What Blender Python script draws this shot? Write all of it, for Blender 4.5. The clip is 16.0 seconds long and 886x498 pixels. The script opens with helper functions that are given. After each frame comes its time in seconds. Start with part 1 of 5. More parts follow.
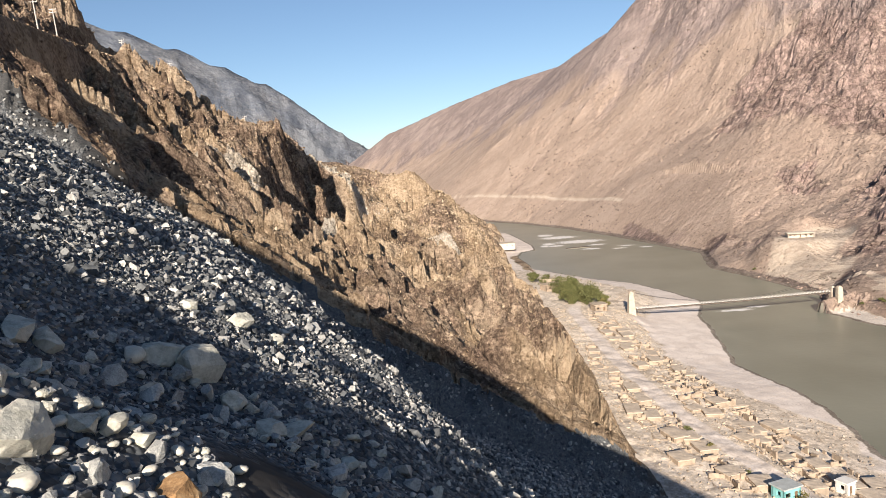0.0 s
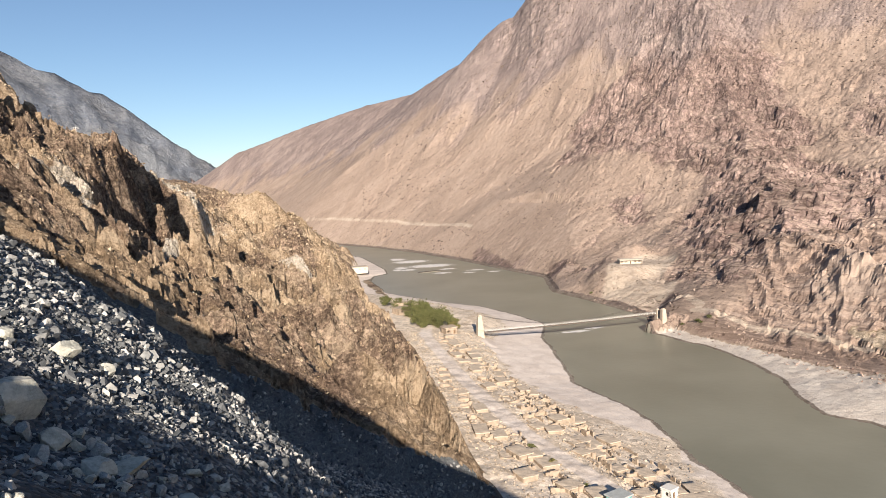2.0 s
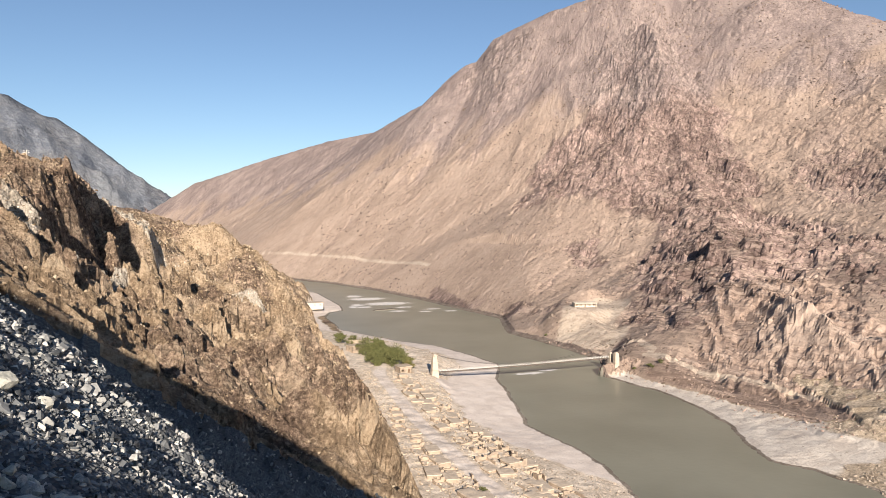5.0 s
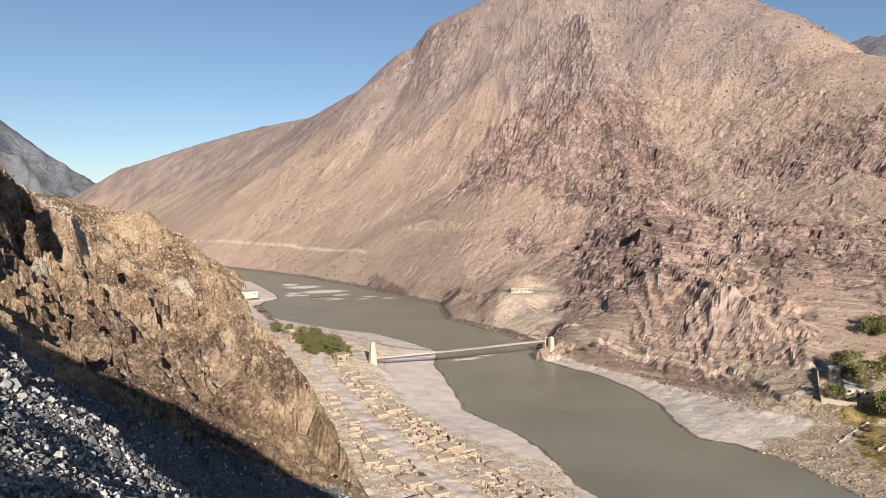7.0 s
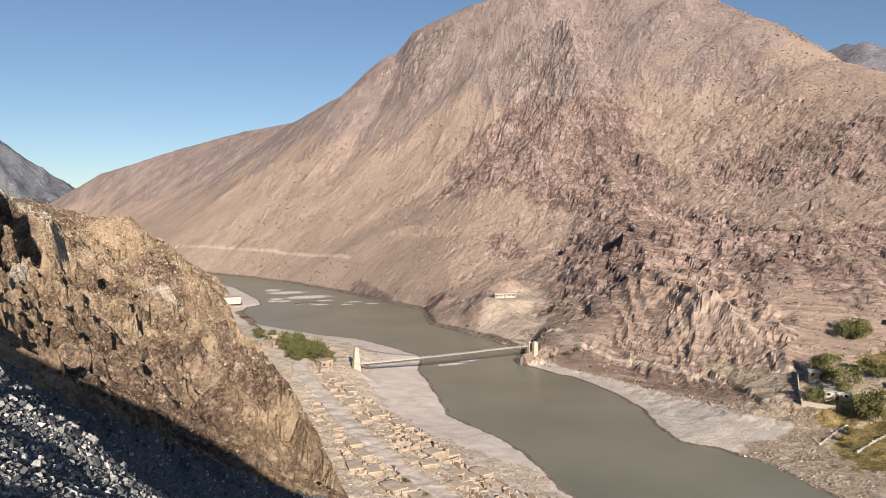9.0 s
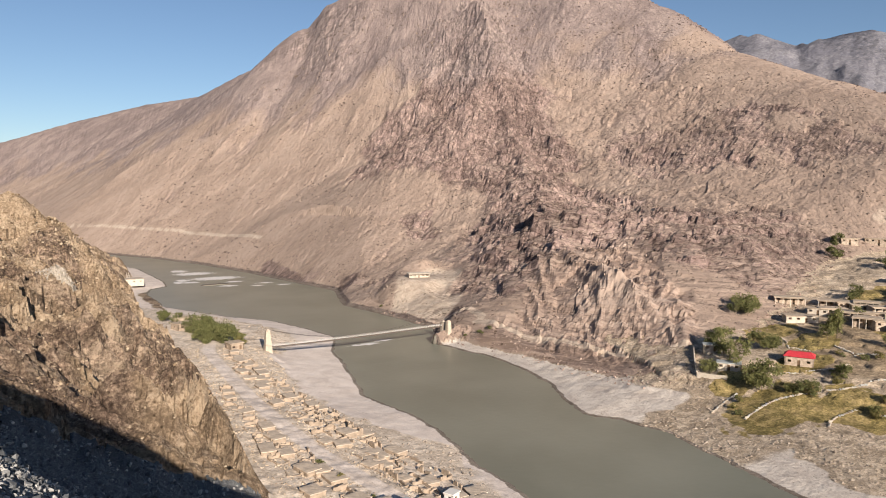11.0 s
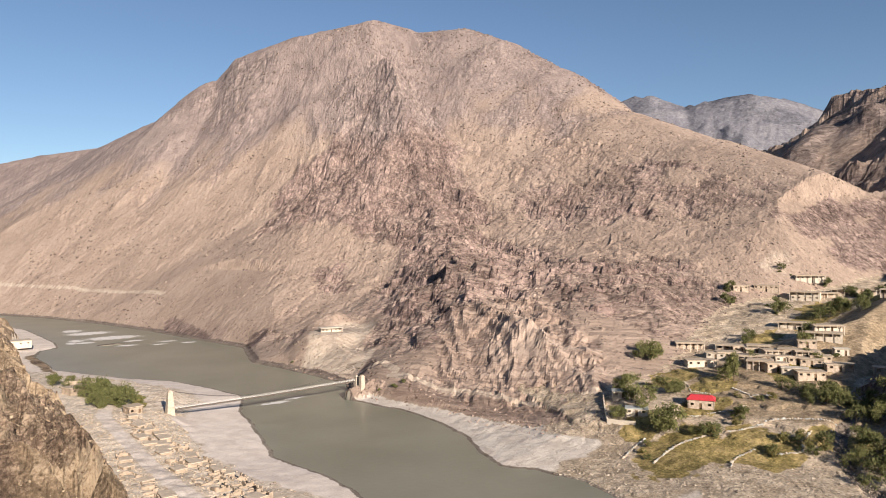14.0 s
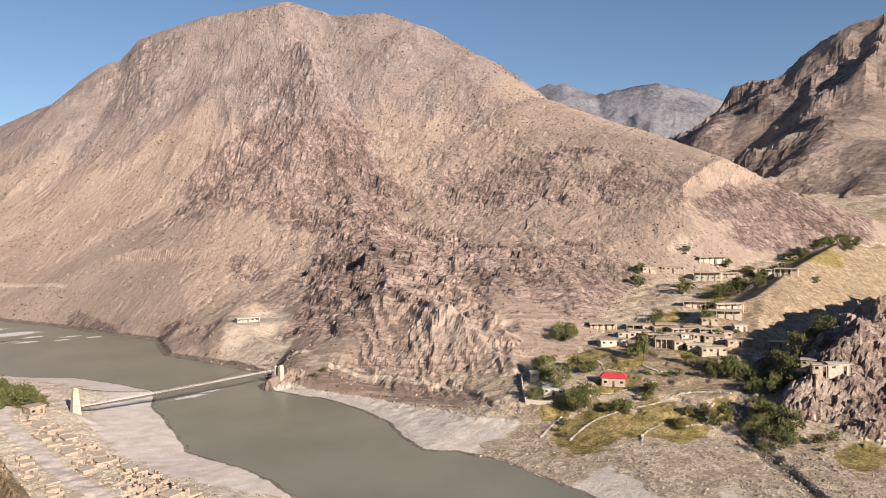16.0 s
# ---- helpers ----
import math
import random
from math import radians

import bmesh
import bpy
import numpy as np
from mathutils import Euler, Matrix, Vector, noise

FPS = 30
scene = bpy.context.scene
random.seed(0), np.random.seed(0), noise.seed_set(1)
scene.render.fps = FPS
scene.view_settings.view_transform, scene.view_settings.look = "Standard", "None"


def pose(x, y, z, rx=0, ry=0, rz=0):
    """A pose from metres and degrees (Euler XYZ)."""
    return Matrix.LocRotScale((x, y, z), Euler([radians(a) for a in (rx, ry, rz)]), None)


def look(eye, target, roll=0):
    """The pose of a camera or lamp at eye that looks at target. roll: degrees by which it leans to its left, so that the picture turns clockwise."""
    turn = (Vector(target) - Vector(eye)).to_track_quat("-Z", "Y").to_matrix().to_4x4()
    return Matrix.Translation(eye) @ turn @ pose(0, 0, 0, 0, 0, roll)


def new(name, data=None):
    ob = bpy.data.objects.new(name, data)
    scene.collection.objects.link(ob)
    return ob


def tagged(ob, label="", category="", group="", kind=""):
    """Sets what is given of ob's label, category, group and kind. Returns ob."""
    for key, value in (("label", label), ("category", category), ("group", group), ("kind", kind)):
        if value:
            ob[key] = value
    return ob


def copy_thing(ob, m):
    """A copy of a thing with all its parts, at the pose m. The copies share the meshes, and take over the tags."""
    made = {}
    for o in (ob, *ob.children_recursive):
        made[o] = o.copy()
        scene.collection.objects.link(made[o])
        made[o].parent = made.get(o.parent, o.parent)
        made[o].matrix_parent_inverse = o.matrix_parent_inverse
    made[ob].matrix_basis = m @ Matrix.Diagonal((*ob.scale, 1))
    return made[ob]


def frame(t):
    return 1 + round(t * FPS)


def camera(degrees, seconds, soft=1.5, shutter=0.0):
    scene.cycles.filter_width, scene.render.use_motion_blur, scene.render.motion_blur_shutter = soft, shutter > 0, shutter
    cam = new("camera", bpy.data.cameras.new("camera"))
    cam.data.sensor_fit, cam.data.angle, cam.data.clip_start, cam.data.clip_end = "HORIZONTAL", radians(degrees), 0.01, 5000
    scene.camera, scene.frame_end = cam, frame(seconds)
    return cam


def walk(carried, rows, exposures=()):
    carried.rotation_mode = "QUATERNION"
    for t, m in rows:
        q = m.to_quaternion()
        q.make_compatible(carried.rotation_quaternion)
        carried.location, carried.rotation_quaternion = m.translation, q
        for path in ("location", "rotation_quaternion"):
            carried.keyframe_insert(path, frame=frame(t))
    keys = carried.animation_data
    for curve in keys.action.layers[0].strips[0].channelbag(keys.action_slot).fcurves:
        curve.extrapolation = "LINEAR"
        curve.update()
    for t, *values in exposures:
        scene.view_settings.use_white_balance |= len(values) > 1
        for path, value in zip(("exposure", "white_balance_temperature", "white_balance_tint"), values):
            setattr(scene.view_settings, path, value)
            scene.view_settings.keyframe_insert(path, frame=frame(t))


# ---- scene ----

# ---- camera ----
EYE = 75.0
cam = camera(65.6, 16.0, soft=0.7)
PATH = [
    (0.0, pose(0, 0, EYE, 83.55, 4.15, -0.62)),
    (0.5, pose(0, 0, EYE, 82.06, 3.27, -0.26)),
    (1.0, pose(0, 0, EYE, 80.40, 2.78, -6.56)),
    (1.5, pose(0, 0, EYE, 81.10, 3.03, -12.75)),
    (2.0, pose(0, 0, EYE, 84.84, 2.33, -12.73)),
    (2.5, pose(0, 0, EYE, 87.55, 1.44, -13.80)),
    (3.0, pose(0, 0, EYE, 87.99, 0.96, -15.43)),
    (3.2, pose(0, 0, EYE, 87.93, 0.76, -15.62)),
    (5.3, pose(0, 0, EYE, 87.99, 0.11, -16.40)),
    (5.5, pose(0, 0, EYE, 87.71, -0.14, -17.21)),
    (6.0, pose(0, 0, EYE, 87.75, 0.61, -18.32)),
    (6.5, pose(0, 0, EYE, 88.66, 0.22, -20.69)),
    (7.0, pose(0, 0, EYE, 86.87, 0.37, -21.34)),
    (7.5, pose(0, 0, EYE, 87.67, 0.14, -21.65)),
    (8.0, pose(0, 0, EYE, 88.13, -0.45, -21.50)),
    (8.5, pose(0, 0, EYE, 87.75, 0.06, -22.35)),
    (8.7, pose(0, 0, EYE, 87.56, 0.27, -22.35)),
    (10.8, pose(0, 0, EYE, 85.55, 0.08, -29.10)),
    (11.0, pose(0, 0, EYE, 85.60, -0.07, -29.83)),
    (11.5, pose(0, 0, EYE, 85.19, -0.38, -30.55)),
    (12.0, pose(0, 0, EYE, 84.98, -0.46, -32.04)),
    (12.5, pose(0, 0, EYE, 85.94, -0.30, -33.79)),
    (13.0, pose(0, 0, EYE, 87.93, -0.11, -34.66)),
    (13.5, pose(0, 0, EYE, 89.89, 0.65, -35.49)),
    (14.0, pose(0, 0, EYE, 89.95, 0.39, -37.10)),
    (14.5, pose(0, 0, EYE, 89.98, 0.58, -39.17)),
    (15.0, pose(0, 0, EYE, 89.89, 0.53, -40.98)),
    (15.5, pose(0, 0, EYE, 89.65, 0.78, -42.19)),
    (16.0, pose(0, 0, EYE, 88.73, 1.07, -43.82)),
]
walk(cam, PATH, [(0.0, 1.05, 6500, 11), (3.0, 1.0, 6500, 11), (5.5, 1.03, 6500, 11), (6.0, 1.03, 6500, 11), (7.0, 0.84, 6500, 11), (10.8, 0.76, 6500, 12), (12.5, 0.83, 6500, 12), (13.5, 0.87, 6500, 12), (16.0, 0.91, 6500, 12)])

# ---- daylight ----
SUN_UP, SUN_FROM = 20.0, 189.0   # degrees above the horizon; compass bearing of the sun, clockwise from +y
to_sun = Vector((math.sin(radians(SUN_FROM)) * math.cos(radians(SUN_UP)), math.cos(radians(SUN_FROM)) * math.cos(radians(SUN_UP)), math.sin(radians(SUN_UP))))
world = bpy.data.worlds.new("sky")
scene.world = world
world.use_nodes = True
wn = world.node_tree.nodes
sky = wn.new("ShaderNodeTexSky")
sky.sky_type = "NISHITA"
sky.sun_disc = False
sky.sun_elevation = radians(SUN_UP)
sky.sun_rotation = radians(SUN_FROM)
sky.altitude = 1200
sky.air_density, sky.dust_density, sky.ozone_density = 1.0, 0.5, 2.4
wn["Background"].inputs["Strength"].default_value = 0.058
world.node_tree.links.new(sky.outputs[0], wn["Background"].inputs["Color"])
sun = new("sun", bpy.data.lights.new("sun", "SUN"))
sun.data.energy, sun.data.angle, sun.data.color = 5.0, radians(0.53), (1.0, 0.89, 0.76)
sun.matrix_world = look(to_sun * 100, (0, 0, 0))


# ---- noise on plain arrays ----
def lattice(seed):
    rs = np.random.RandomState(seed)
    ang = rs.rand(256) * 2 * np.pi
    perm = rs.permutation(256)
    return np.concatenate([perm, perm]), np.cos(ang), np.sin(ang)


TABLES = {}


def gnoise(x, y, seed=1):
    if seed not in TABLES:
        TABLES[seed] = lattice(seed)
    perm, gx, gy = TABLES[seed]
    xf, yf = np.floor(x), np.floor(y)
    xi, yi = xf.astype(np.int64) & 255, yf.astype(np.int64) & 255
    fx, fy = x - xf, y - yf
    u, v = fx * fx * fx * (fx * (fx * 6 - 15) + 10), fy * fy * fy * (fy * (fy * 6 - 15) + 10)

    def corner(i, j):
        h = perm[perm[(xi + i) & 255] + ((yi + j) & 255)]
        return gx[h] * (fx - i) + gy[h] * (fy - j)
    a = corner(0, 0) + u * (corner(1, 0) - corner(0, 0))
    b = corner(0, 1) + u * (corner(1, 1) - corner(0, 1))
    return (a + v * (b - a)) * 1.5


def fbm(x, y, size, octaves, seed, gain=0.5):
    total, amp, k = np.zeros_like(x), 1.0, 1.0 / size
    for i in range(octaves):
        total += amp * gnoise(x * k + 13.7 * i, y * k - 7.1 * i, seed + i)
        amp, k = amp * gain, k * 2.03
    return total


def ridged(x, y, size, octaves, seed, gain=0.55):
    total, amp, k, w = np.zeros_like(x), 1.0, 1.0 / size, 1.0
    for i in range(octaves):
        n = (1 - np.abs(gnoise(x * k + 5.3 * i, y * k + 9.9 * i, seed + i))) ** 2
        total += amp * (n - 0.6) * w
        w = np.clip(n * 1.4, 0.2, 1)
        amp, k = amp * gain, k * 2.1
    return total


def blocks(x, y, size, seed):
    """Broken rock: tilted flat faces, each about size across, that meet in sharp edges."""
    if seed not in TABLES:
        TABLES[seed] = lattice(seed)
    perm, gx, gy = TABLES[seed]
    u, v = x / size, y / size
    xi, yi = np.floor(u).astype(np.int64), np.floor(v).astype(np.int64)
    best, height = np.full(x.shape, 1e9), np.zeros(x.shape)
    for i in (-1, 0, 1):
        for j in (-1, 0, 1):
            h = perm[perm[(xi + i) & 255] + ((yi + j) & 255)]
            dx, dy = u - (xi + i + 0.5 + 0.42 * gx[h]), v - (yi + j + 0.5 + 0.42 * gy[h])
            d = dx * dx + dy * dy
            nearer = d < best
            best = np.where(nearer, d, best)
            k = (h * 7 + 31) & 255
            height = np.where(nearer, 0.55 * gx[k] + 0.9 * (gy[k] * dx + gy[(h * 3) & 255] * dy), height)
    return height


def smooth(a, b, x):
    t = np.clip((x - a) / (b - a), 0, 1)
    return t * t * (3 - 2 * t)


def smax(a, b, k):
    h = np.clip(0.5 + 0.5 * (a - b) / k, 0, 1)
    return b + (a - b) * h + k * h * (1 - h)


# ---- plan of the valley: lines of x, y or x, y, z ----
BANK_NEAR = [(140, -400), (128, -150), (112, 20), (102, 110), (102, 158), (106, 180), (107, 203), (101, 234), (107, 258), (113, 285),
             (118, 312), (131, 342), (124, 375), (114, 408), (96, 432), (66, 492), (62, 560), (70, 590), (83, 602), (86, 640),
             (78, 765), (50, 860), (0, 960), (-120, 1200), (-300, 1700), (-700, 2700), (-1200, 5200)]
BANK_FAR = [(230, -400), (214, -150), (180, 20), (158, 90), (163, 122), (168, 150), (164, 166), (157, 177), (164, 198), (171, 212),
            (176, 237), (177, 265), (172, 281), (168, 304), (180, 322), (186, 335), (184, 366), (180, 402), (173, 440), (184, 480),
            (194, 512), (184, 566), (168, 664), (142, 776), (105, 888), (60, 975), (-40, 1130), (-200, 1700), (-560, 2700), (-1000, 5200)]
HILL_TOE = [(190, -400, 14), (150, -150, 14), (100, 10, 14), (62, 90, 13), (50, 115, 13), (42, 136, 13), (37, 152, 13), (39, 177, 13),
            (40, 204, 13), (46, 266, 14), (44, 310, 14), (40, 354, 12), (42, 430, 10), (44, 500, 8), (50, 556, 8), (70, 660, 3), (66, 765, 2),
            (36, 860, 2), (-20, 960, 2), (-140, 1200, 2), (-330, 1700, 2), (-740, 2700, 2), (-1250, 5200, 2)]
MOUNT_TOE = [(1700, 1900, 190), (1500, 900, 140), (1200, 600, 115), (860, 300, 90), (740, 170, 76), (640, 130, 66), (560, 145, 60), (480, 188, 52), (377, 226, 39),
             (300, 196, 24), (262, 186, 18), (232, 178, 11), (205, 176, 5), (195, 186, 3), (193, 211, 3), (190, 250, 3), (184, 284, 3), (180, 322, 1),
             (190, 340, 0), (187, 366, 0), (184, 402, 0), (177, 440, 0), (188, 480, 0), (198, 512, 0), (188, 566, 0), (172, 664, 0), (146, 776, 0), (109, 888, 0),
             (64, 975, 0), (-34, 1130, 0), (-195, 1700, 0), (-555, 2700, 0), (-995, 5200, 0)]
MOUNT_RIDGE = [(640, 150, 72), (590, 172, 92), (560, 190, 108), (545, 240, 130), (610, 375, 180), (661, 518, 236), (701, 656, 322), (705, 765, 386), (710, 866, 431), (690, 982, 450),
               (608, 988, 457), (515, 1084, 437), (446, 1200, 411), (414, 1211, 372), (356, 1313, 312), (330, 1647, 303), (217, 1827, 294),
               (54, 1999, 256), (-122, 2157, 205), (-300, 2381, 113), (-560, 2900, 120), (-820, 5200, 140)]
PYRAMID = [(541, 841, 350), (470, 690, 222), (402, 560, 132), (352, 455, 80), (300, 375, 54), (262, 318, 44)]
CRAG_MID = [(262, 310, 44), (254, 290, 45), (246, 256, 40), (238, 224, 28), (230, 198, 17)]
KNOLL = [(200, 350, 12), (202, 376, 17), (208, 402, 22), (230, 430, 34)]
BENCH_ROCK = [(300, 375, 66), (330, 330, 62), (380, 290, 60), (430, 262, 58)]
LEFT_RANGE = [(-1500, 1900, 720), (-1130, 2342, 664), (-862, 2559, 569), (-625, 2729, 457), (-351, 2879, 240), (-230, 3000, 120)]
FAR_WEST = [(-900, 4400, 330), (-420, 4450, 225), (-100, 4550, 330), (200, 4600, 380), (700, 4500, 420)]
RIGHT_MOUNT = [(1132, 430, 150), (1290, 660, 170), (1359, 635, 227), (1383, 581, 286), (1409, 514, 351), (1431, 448, 408), (1454, 368, 461), (1413, 300, 424), (1400, 100, 430)]
RIGHT_SPUR = [(1454, 368, 461), (1200, 300, 280), (1000, 250, 160), (800, 215, 90)]
FAR_EAST = [(2500, 2900, 700), (2821, 2237, 829), (2828, 2063, 826), (2922, 1927, 754), (2889, 1793, 747), (3000, 1650, 770), (3247, 1556, 753), (3348, 1300, 640), (3300, 800, 640), (3000, 0, 600)]
# spurs and gullies that run down the brown hillside: line, height, half-width
RIBS = [([(-30, 300), (-10, 306), (14, 306)], -5, 10), ([(-138, 264), (-118, 250)], 5, 18), ([(-130, 202), (-118, 190)], -7, 20), ([(-20, 140), (5, 128), (25, 112)], -5, 7), ([(0, 175), (20, 160), (34, 150)], -4, 6)]
# steep walls of the gully that drop to the east: line, drop, reach to either side
DROPS = [([(30, 140), (27, 170), (25, 196), (22, 230)], 13, 13), ([(-40, 172), (-48, 205), (-54, 244)], 30, 26), ([(-46, 222), (-58, 262), (-66, 300)], 26, 22), ([(-34, 232), (-46, 272), (-56, 320)], 40, 40), ([(-16, 262), (-26, 300), (-34, 345)], 30, 30)]
# crests of the brown hillside: the front spur, the spur beyond the gully, small ledges; each with its steepness
CRESTS = [([(-58, 170, 86), (-51, 183, 76), (-47, 194, 71), (-40, 211, 63), (-33, 222, 61), (-19, 239, 58), (-5, 235, 52), (9, 224, 45), (18, 208, 37), (23, 192, 31), (25, 174, 26), (28, 155, 21)], 0.85, 2),
          ([(-100, 300, 112), (-82, 370, 94), (-56, 426, 79), (-34, 419, 78), (-11, 415, 71), (0, 405, 58), (15, 393, 42), (29, 381, 25), (44, 364, 11), (54, 349, 3)], 0.95, 4),
          ([(9, 224, 45), (17, 209, 38), (22, 192, 34), (26, 174, 30), (29, 156, 25), (31, 140, 20)], 2.0, 1),
          ([(-92, 128, 110), (-76, 140, 97), (-64, 153, 89), (-57, 168, 85)], 0.95, 1),
          ([(-16, 147, 53), (-12, 148, 53), (-7, 150, 50)], 1.6, 0.5), ([(7, 146, 41), (16, 142, 35)], 1.6, 0.5), ([(-31, 187, 61), (-22, 188, 57)], 1.6, 0.5), ([(-36, 145, 64), (-31, 146, 62)], 1.6, 0.5), ([(13, 176, 36), (20, 168, 30)], 1.8, 0.5), ([(-2, 196, 51), (8, 190, 45)], 1.6, 0.5)]
# chutes of pale loose stones
CHUTES = [[(-49, 331), (-28, 330), (-8, 324), (8, 316), (22, 308)], [(-58, 172), (-49, 188), (-42, 204), (-36, 218)]]
# dark rock of the great mountain: its outline in plan, and lesser outcrops (middle, half-lengths)
DARK_ROCK = [(565, 914), (586, 867), (531, 721), (508, 629), (455, 536), (409, 467), (403, 421), (382, 369), (384, 297), (412, 282), (408, 262), (401, 235), (380, 212), (324, 200), (302, 204), (284, 254),
             (304, 309), (257, 296), (252, 316), (220, 301), (214, 350), (200, 359), (211, 385), (248, 413), (291, 479), (312, 474), (330, 537), (322, 622), (309, 660), (335, 779), (373, 804), (408, 786), (470, 837)]
CLIFF_BAND = [(477, 522), (498, 487), (530, 443), (555, 409), (554, 366), (523, 352), (532, 301), (540, 240), (515, 229), (469, 266), (473, 339), (431, 361), (413, 405), (436, 471)]
PINK_SPUR = [(226, 299), (247, 312), (264, 304), (302, 304), (284, 250), (250, 203), (222, 182), (196, 182), (186, 210), (184, 252), (186, 292), (206, 285)]
OUTCROPS = [(540, 368, 9, 52), (503, 200, 30, 22), (560, 186, 75, 34), (500, 240, 22, 26), (575, 200, 52, 26), (548, 232, 34, 30), (465, 366, 16, 26), (462, 436, 14, 26), (300, 700, 24, 40), (275, 520, 18, 34), (251, 618, 24, 40), (420, 1100, 70, 110), (196, 345, 9, 22), (205, 480, 10, 60), (180, 640, 10, 80)]
TRACKS = [[(-20, 1180), (30, 1116), (90, 1015), (142, 915), (182, 799), (196, 730)], [(192, 300), (200, 262), (207, 232), (213, 205), (224, 192)], [(190, 345), (200, 322), (196, 300)]]
HIGH_ROAD = [(-84, 120, 111), (-88, 145, 112.5), (-92, 169, 114), (-97, 187, 116), (-104, 222, 119), (-110, 252, 122)]
CRAG_RIGHT = [(420, 40, 62), (343, 67, 53), (315, 75, 46), (296, 76, 37), (283, 80, 30), (268, 85, 22), (252, 86, 16)]
BLUFF_EDGE = [(330, 158, 32), (361, 143, 40), (425, 146, 52), (539, 152, 66)]
SIDE_VALLEY = [(281, 108, 13), (316, 104, 15), (350, 100, 18), (420, 92, 23), (520, 92, 31), (640, 100, 44), (760, 120, 60)]


def near_line(x, y, line):
    """Distance to a line in plan, the line's height thereabouts, and the way along it to the nearest place."""
    best = np.full(x.shape, 1e18)
    level, weight, along = np.zeros(x.shape), np.zeros(x.shape), np.zeros(x.shape)
    run = 0.0
    for p, q in zip(line, line[1:]):
        ax, ay, dx, dy = p[0], p[1], q[0] - p[0], q[1] - p[1]
        ll = dx * dx + dy * dy
        t = np.clip(((x - ax) * dx + (y - ay) * dy) / ll, 0, 1)
        d = (x - ax - t * dx) ** 2 + (y - ay - t * dy) ** 2
        along = np.where(d < best, run + t * math.sqrt(ll), along)
        best = np.minimum(best, d)
        if len(p) > 2:
            w = (d + 4) ** -3.0
            level += w * (p[2] + t * (q[2] - p[2]))
            weight += w
        run += math.sqrt(ll)
    return np.sqrt(best), level / np.maximum(weight, 1e-300), along


def tent(x, y, line, steep):
    """A ridge: its crest is the line, its flanks fall away evenly."""
    top = np.full(x.shape, -1e9)
    far = np.full(x.shape, 1e18)
    for p, q in zip(line, line[1:]):
        dx, dy = q[0] - p[0], q[1] - p[1]
        t = np.clip(((x - p[0]) * dx + (y - p[1]) * dy) / (dx * dx + dy * dy), 0, 1)
        d = np.sqrt((x - p[0] - t * dx) ** 2 + (y - p[1] - t * dy) ** 2)
        top = np.maximum(top, p[2] + t * (q[2] - p[2]) - steep * d)
        far = np.minimum(far, d)
    return top, far


def inside(x, y, ring):
    """True where x, y lies within the ring."""
    odd = np.zeros(x.shape, bool)
    for p, q in zip(ring, ring[1:] + ring[:1]):
        if p[1] == q[1]:
            continue
        cross = (p[1] > y) != (q[1] > y)
        odd ^= cross & (x < (q[0] - p[0]) * (y - p[1]) / (q[1] - p[1]) + p[0])
    return odd


def steps(x, table):
    return np.interp(x, [a for a, b in table], [b for a, b in table])


SLOPE, FALL = 0.69, (0.945, 0.327)   # the scree's steepness and its way down in plan


LANE = [(62, 322), (57, 300), (56.5, 262), (56.5, 231), (57, 202), (59, 175), (63, 152), (67, 132), (76, 112)]
NEAR_SIDE = BANK_NEAR + [(-6000, 5200), (-6000, -6000), (140, -6000)]
FAR_SIDE = BANK_FAR + [(6000, 5200), (6000, -6000), (230, -6000)]
HILL_SIDE = HILL_TOE + [(-6000, 5200), (-6000, -6000), (190, -6000)]
MOUNT_SIDE = MOUNT_TOE + [(6000, 5200), (3000, 5200)]
MASK = ("crag", "sand", "green", "wet", "rust")
# fields and meadows on the fan: middle, half-lengths
FIELDS = [(205, 137, 22, 15), (222, 120, 14, 16), (212, 158, 10, 8), (262, 160, 14, 8), (300, 146, 16, 10), (405, 178, 22, 14), (425, 160, 20, 12), (475, 150, 26, 14), (243, 100, 8, 16), (285, 118, 14, 8), (235, 62, 12, 7), (385, 174, 26, 9), (330, 176, 20, 9), (260, 178, 16, 9), (240, 150, 14, 8), (490, 168, 24, 8)]
ISLE = (120, 597, 13, 6)
STREAM = [(310, 110), (281, 108), (254, 107), (239, 101), (227, 93), (215, 81), (205, 70), (190, 55)]


def flow(x, y):
    """Coordinates across and along the great mountain's fall lines, which fan out from its front to its western flank."""
    w = smooth(-120, 220, (x - 330) - 0.45 * (y - 600))
    across = (1 - w) * (y - 0.2 * x) + w * (558 - 0.89 * x + 0.45 * y)
    along = (1 - w) * (x + 0.2 * y) + w * (0.45 * x + 0.89 * y)
    return across, along


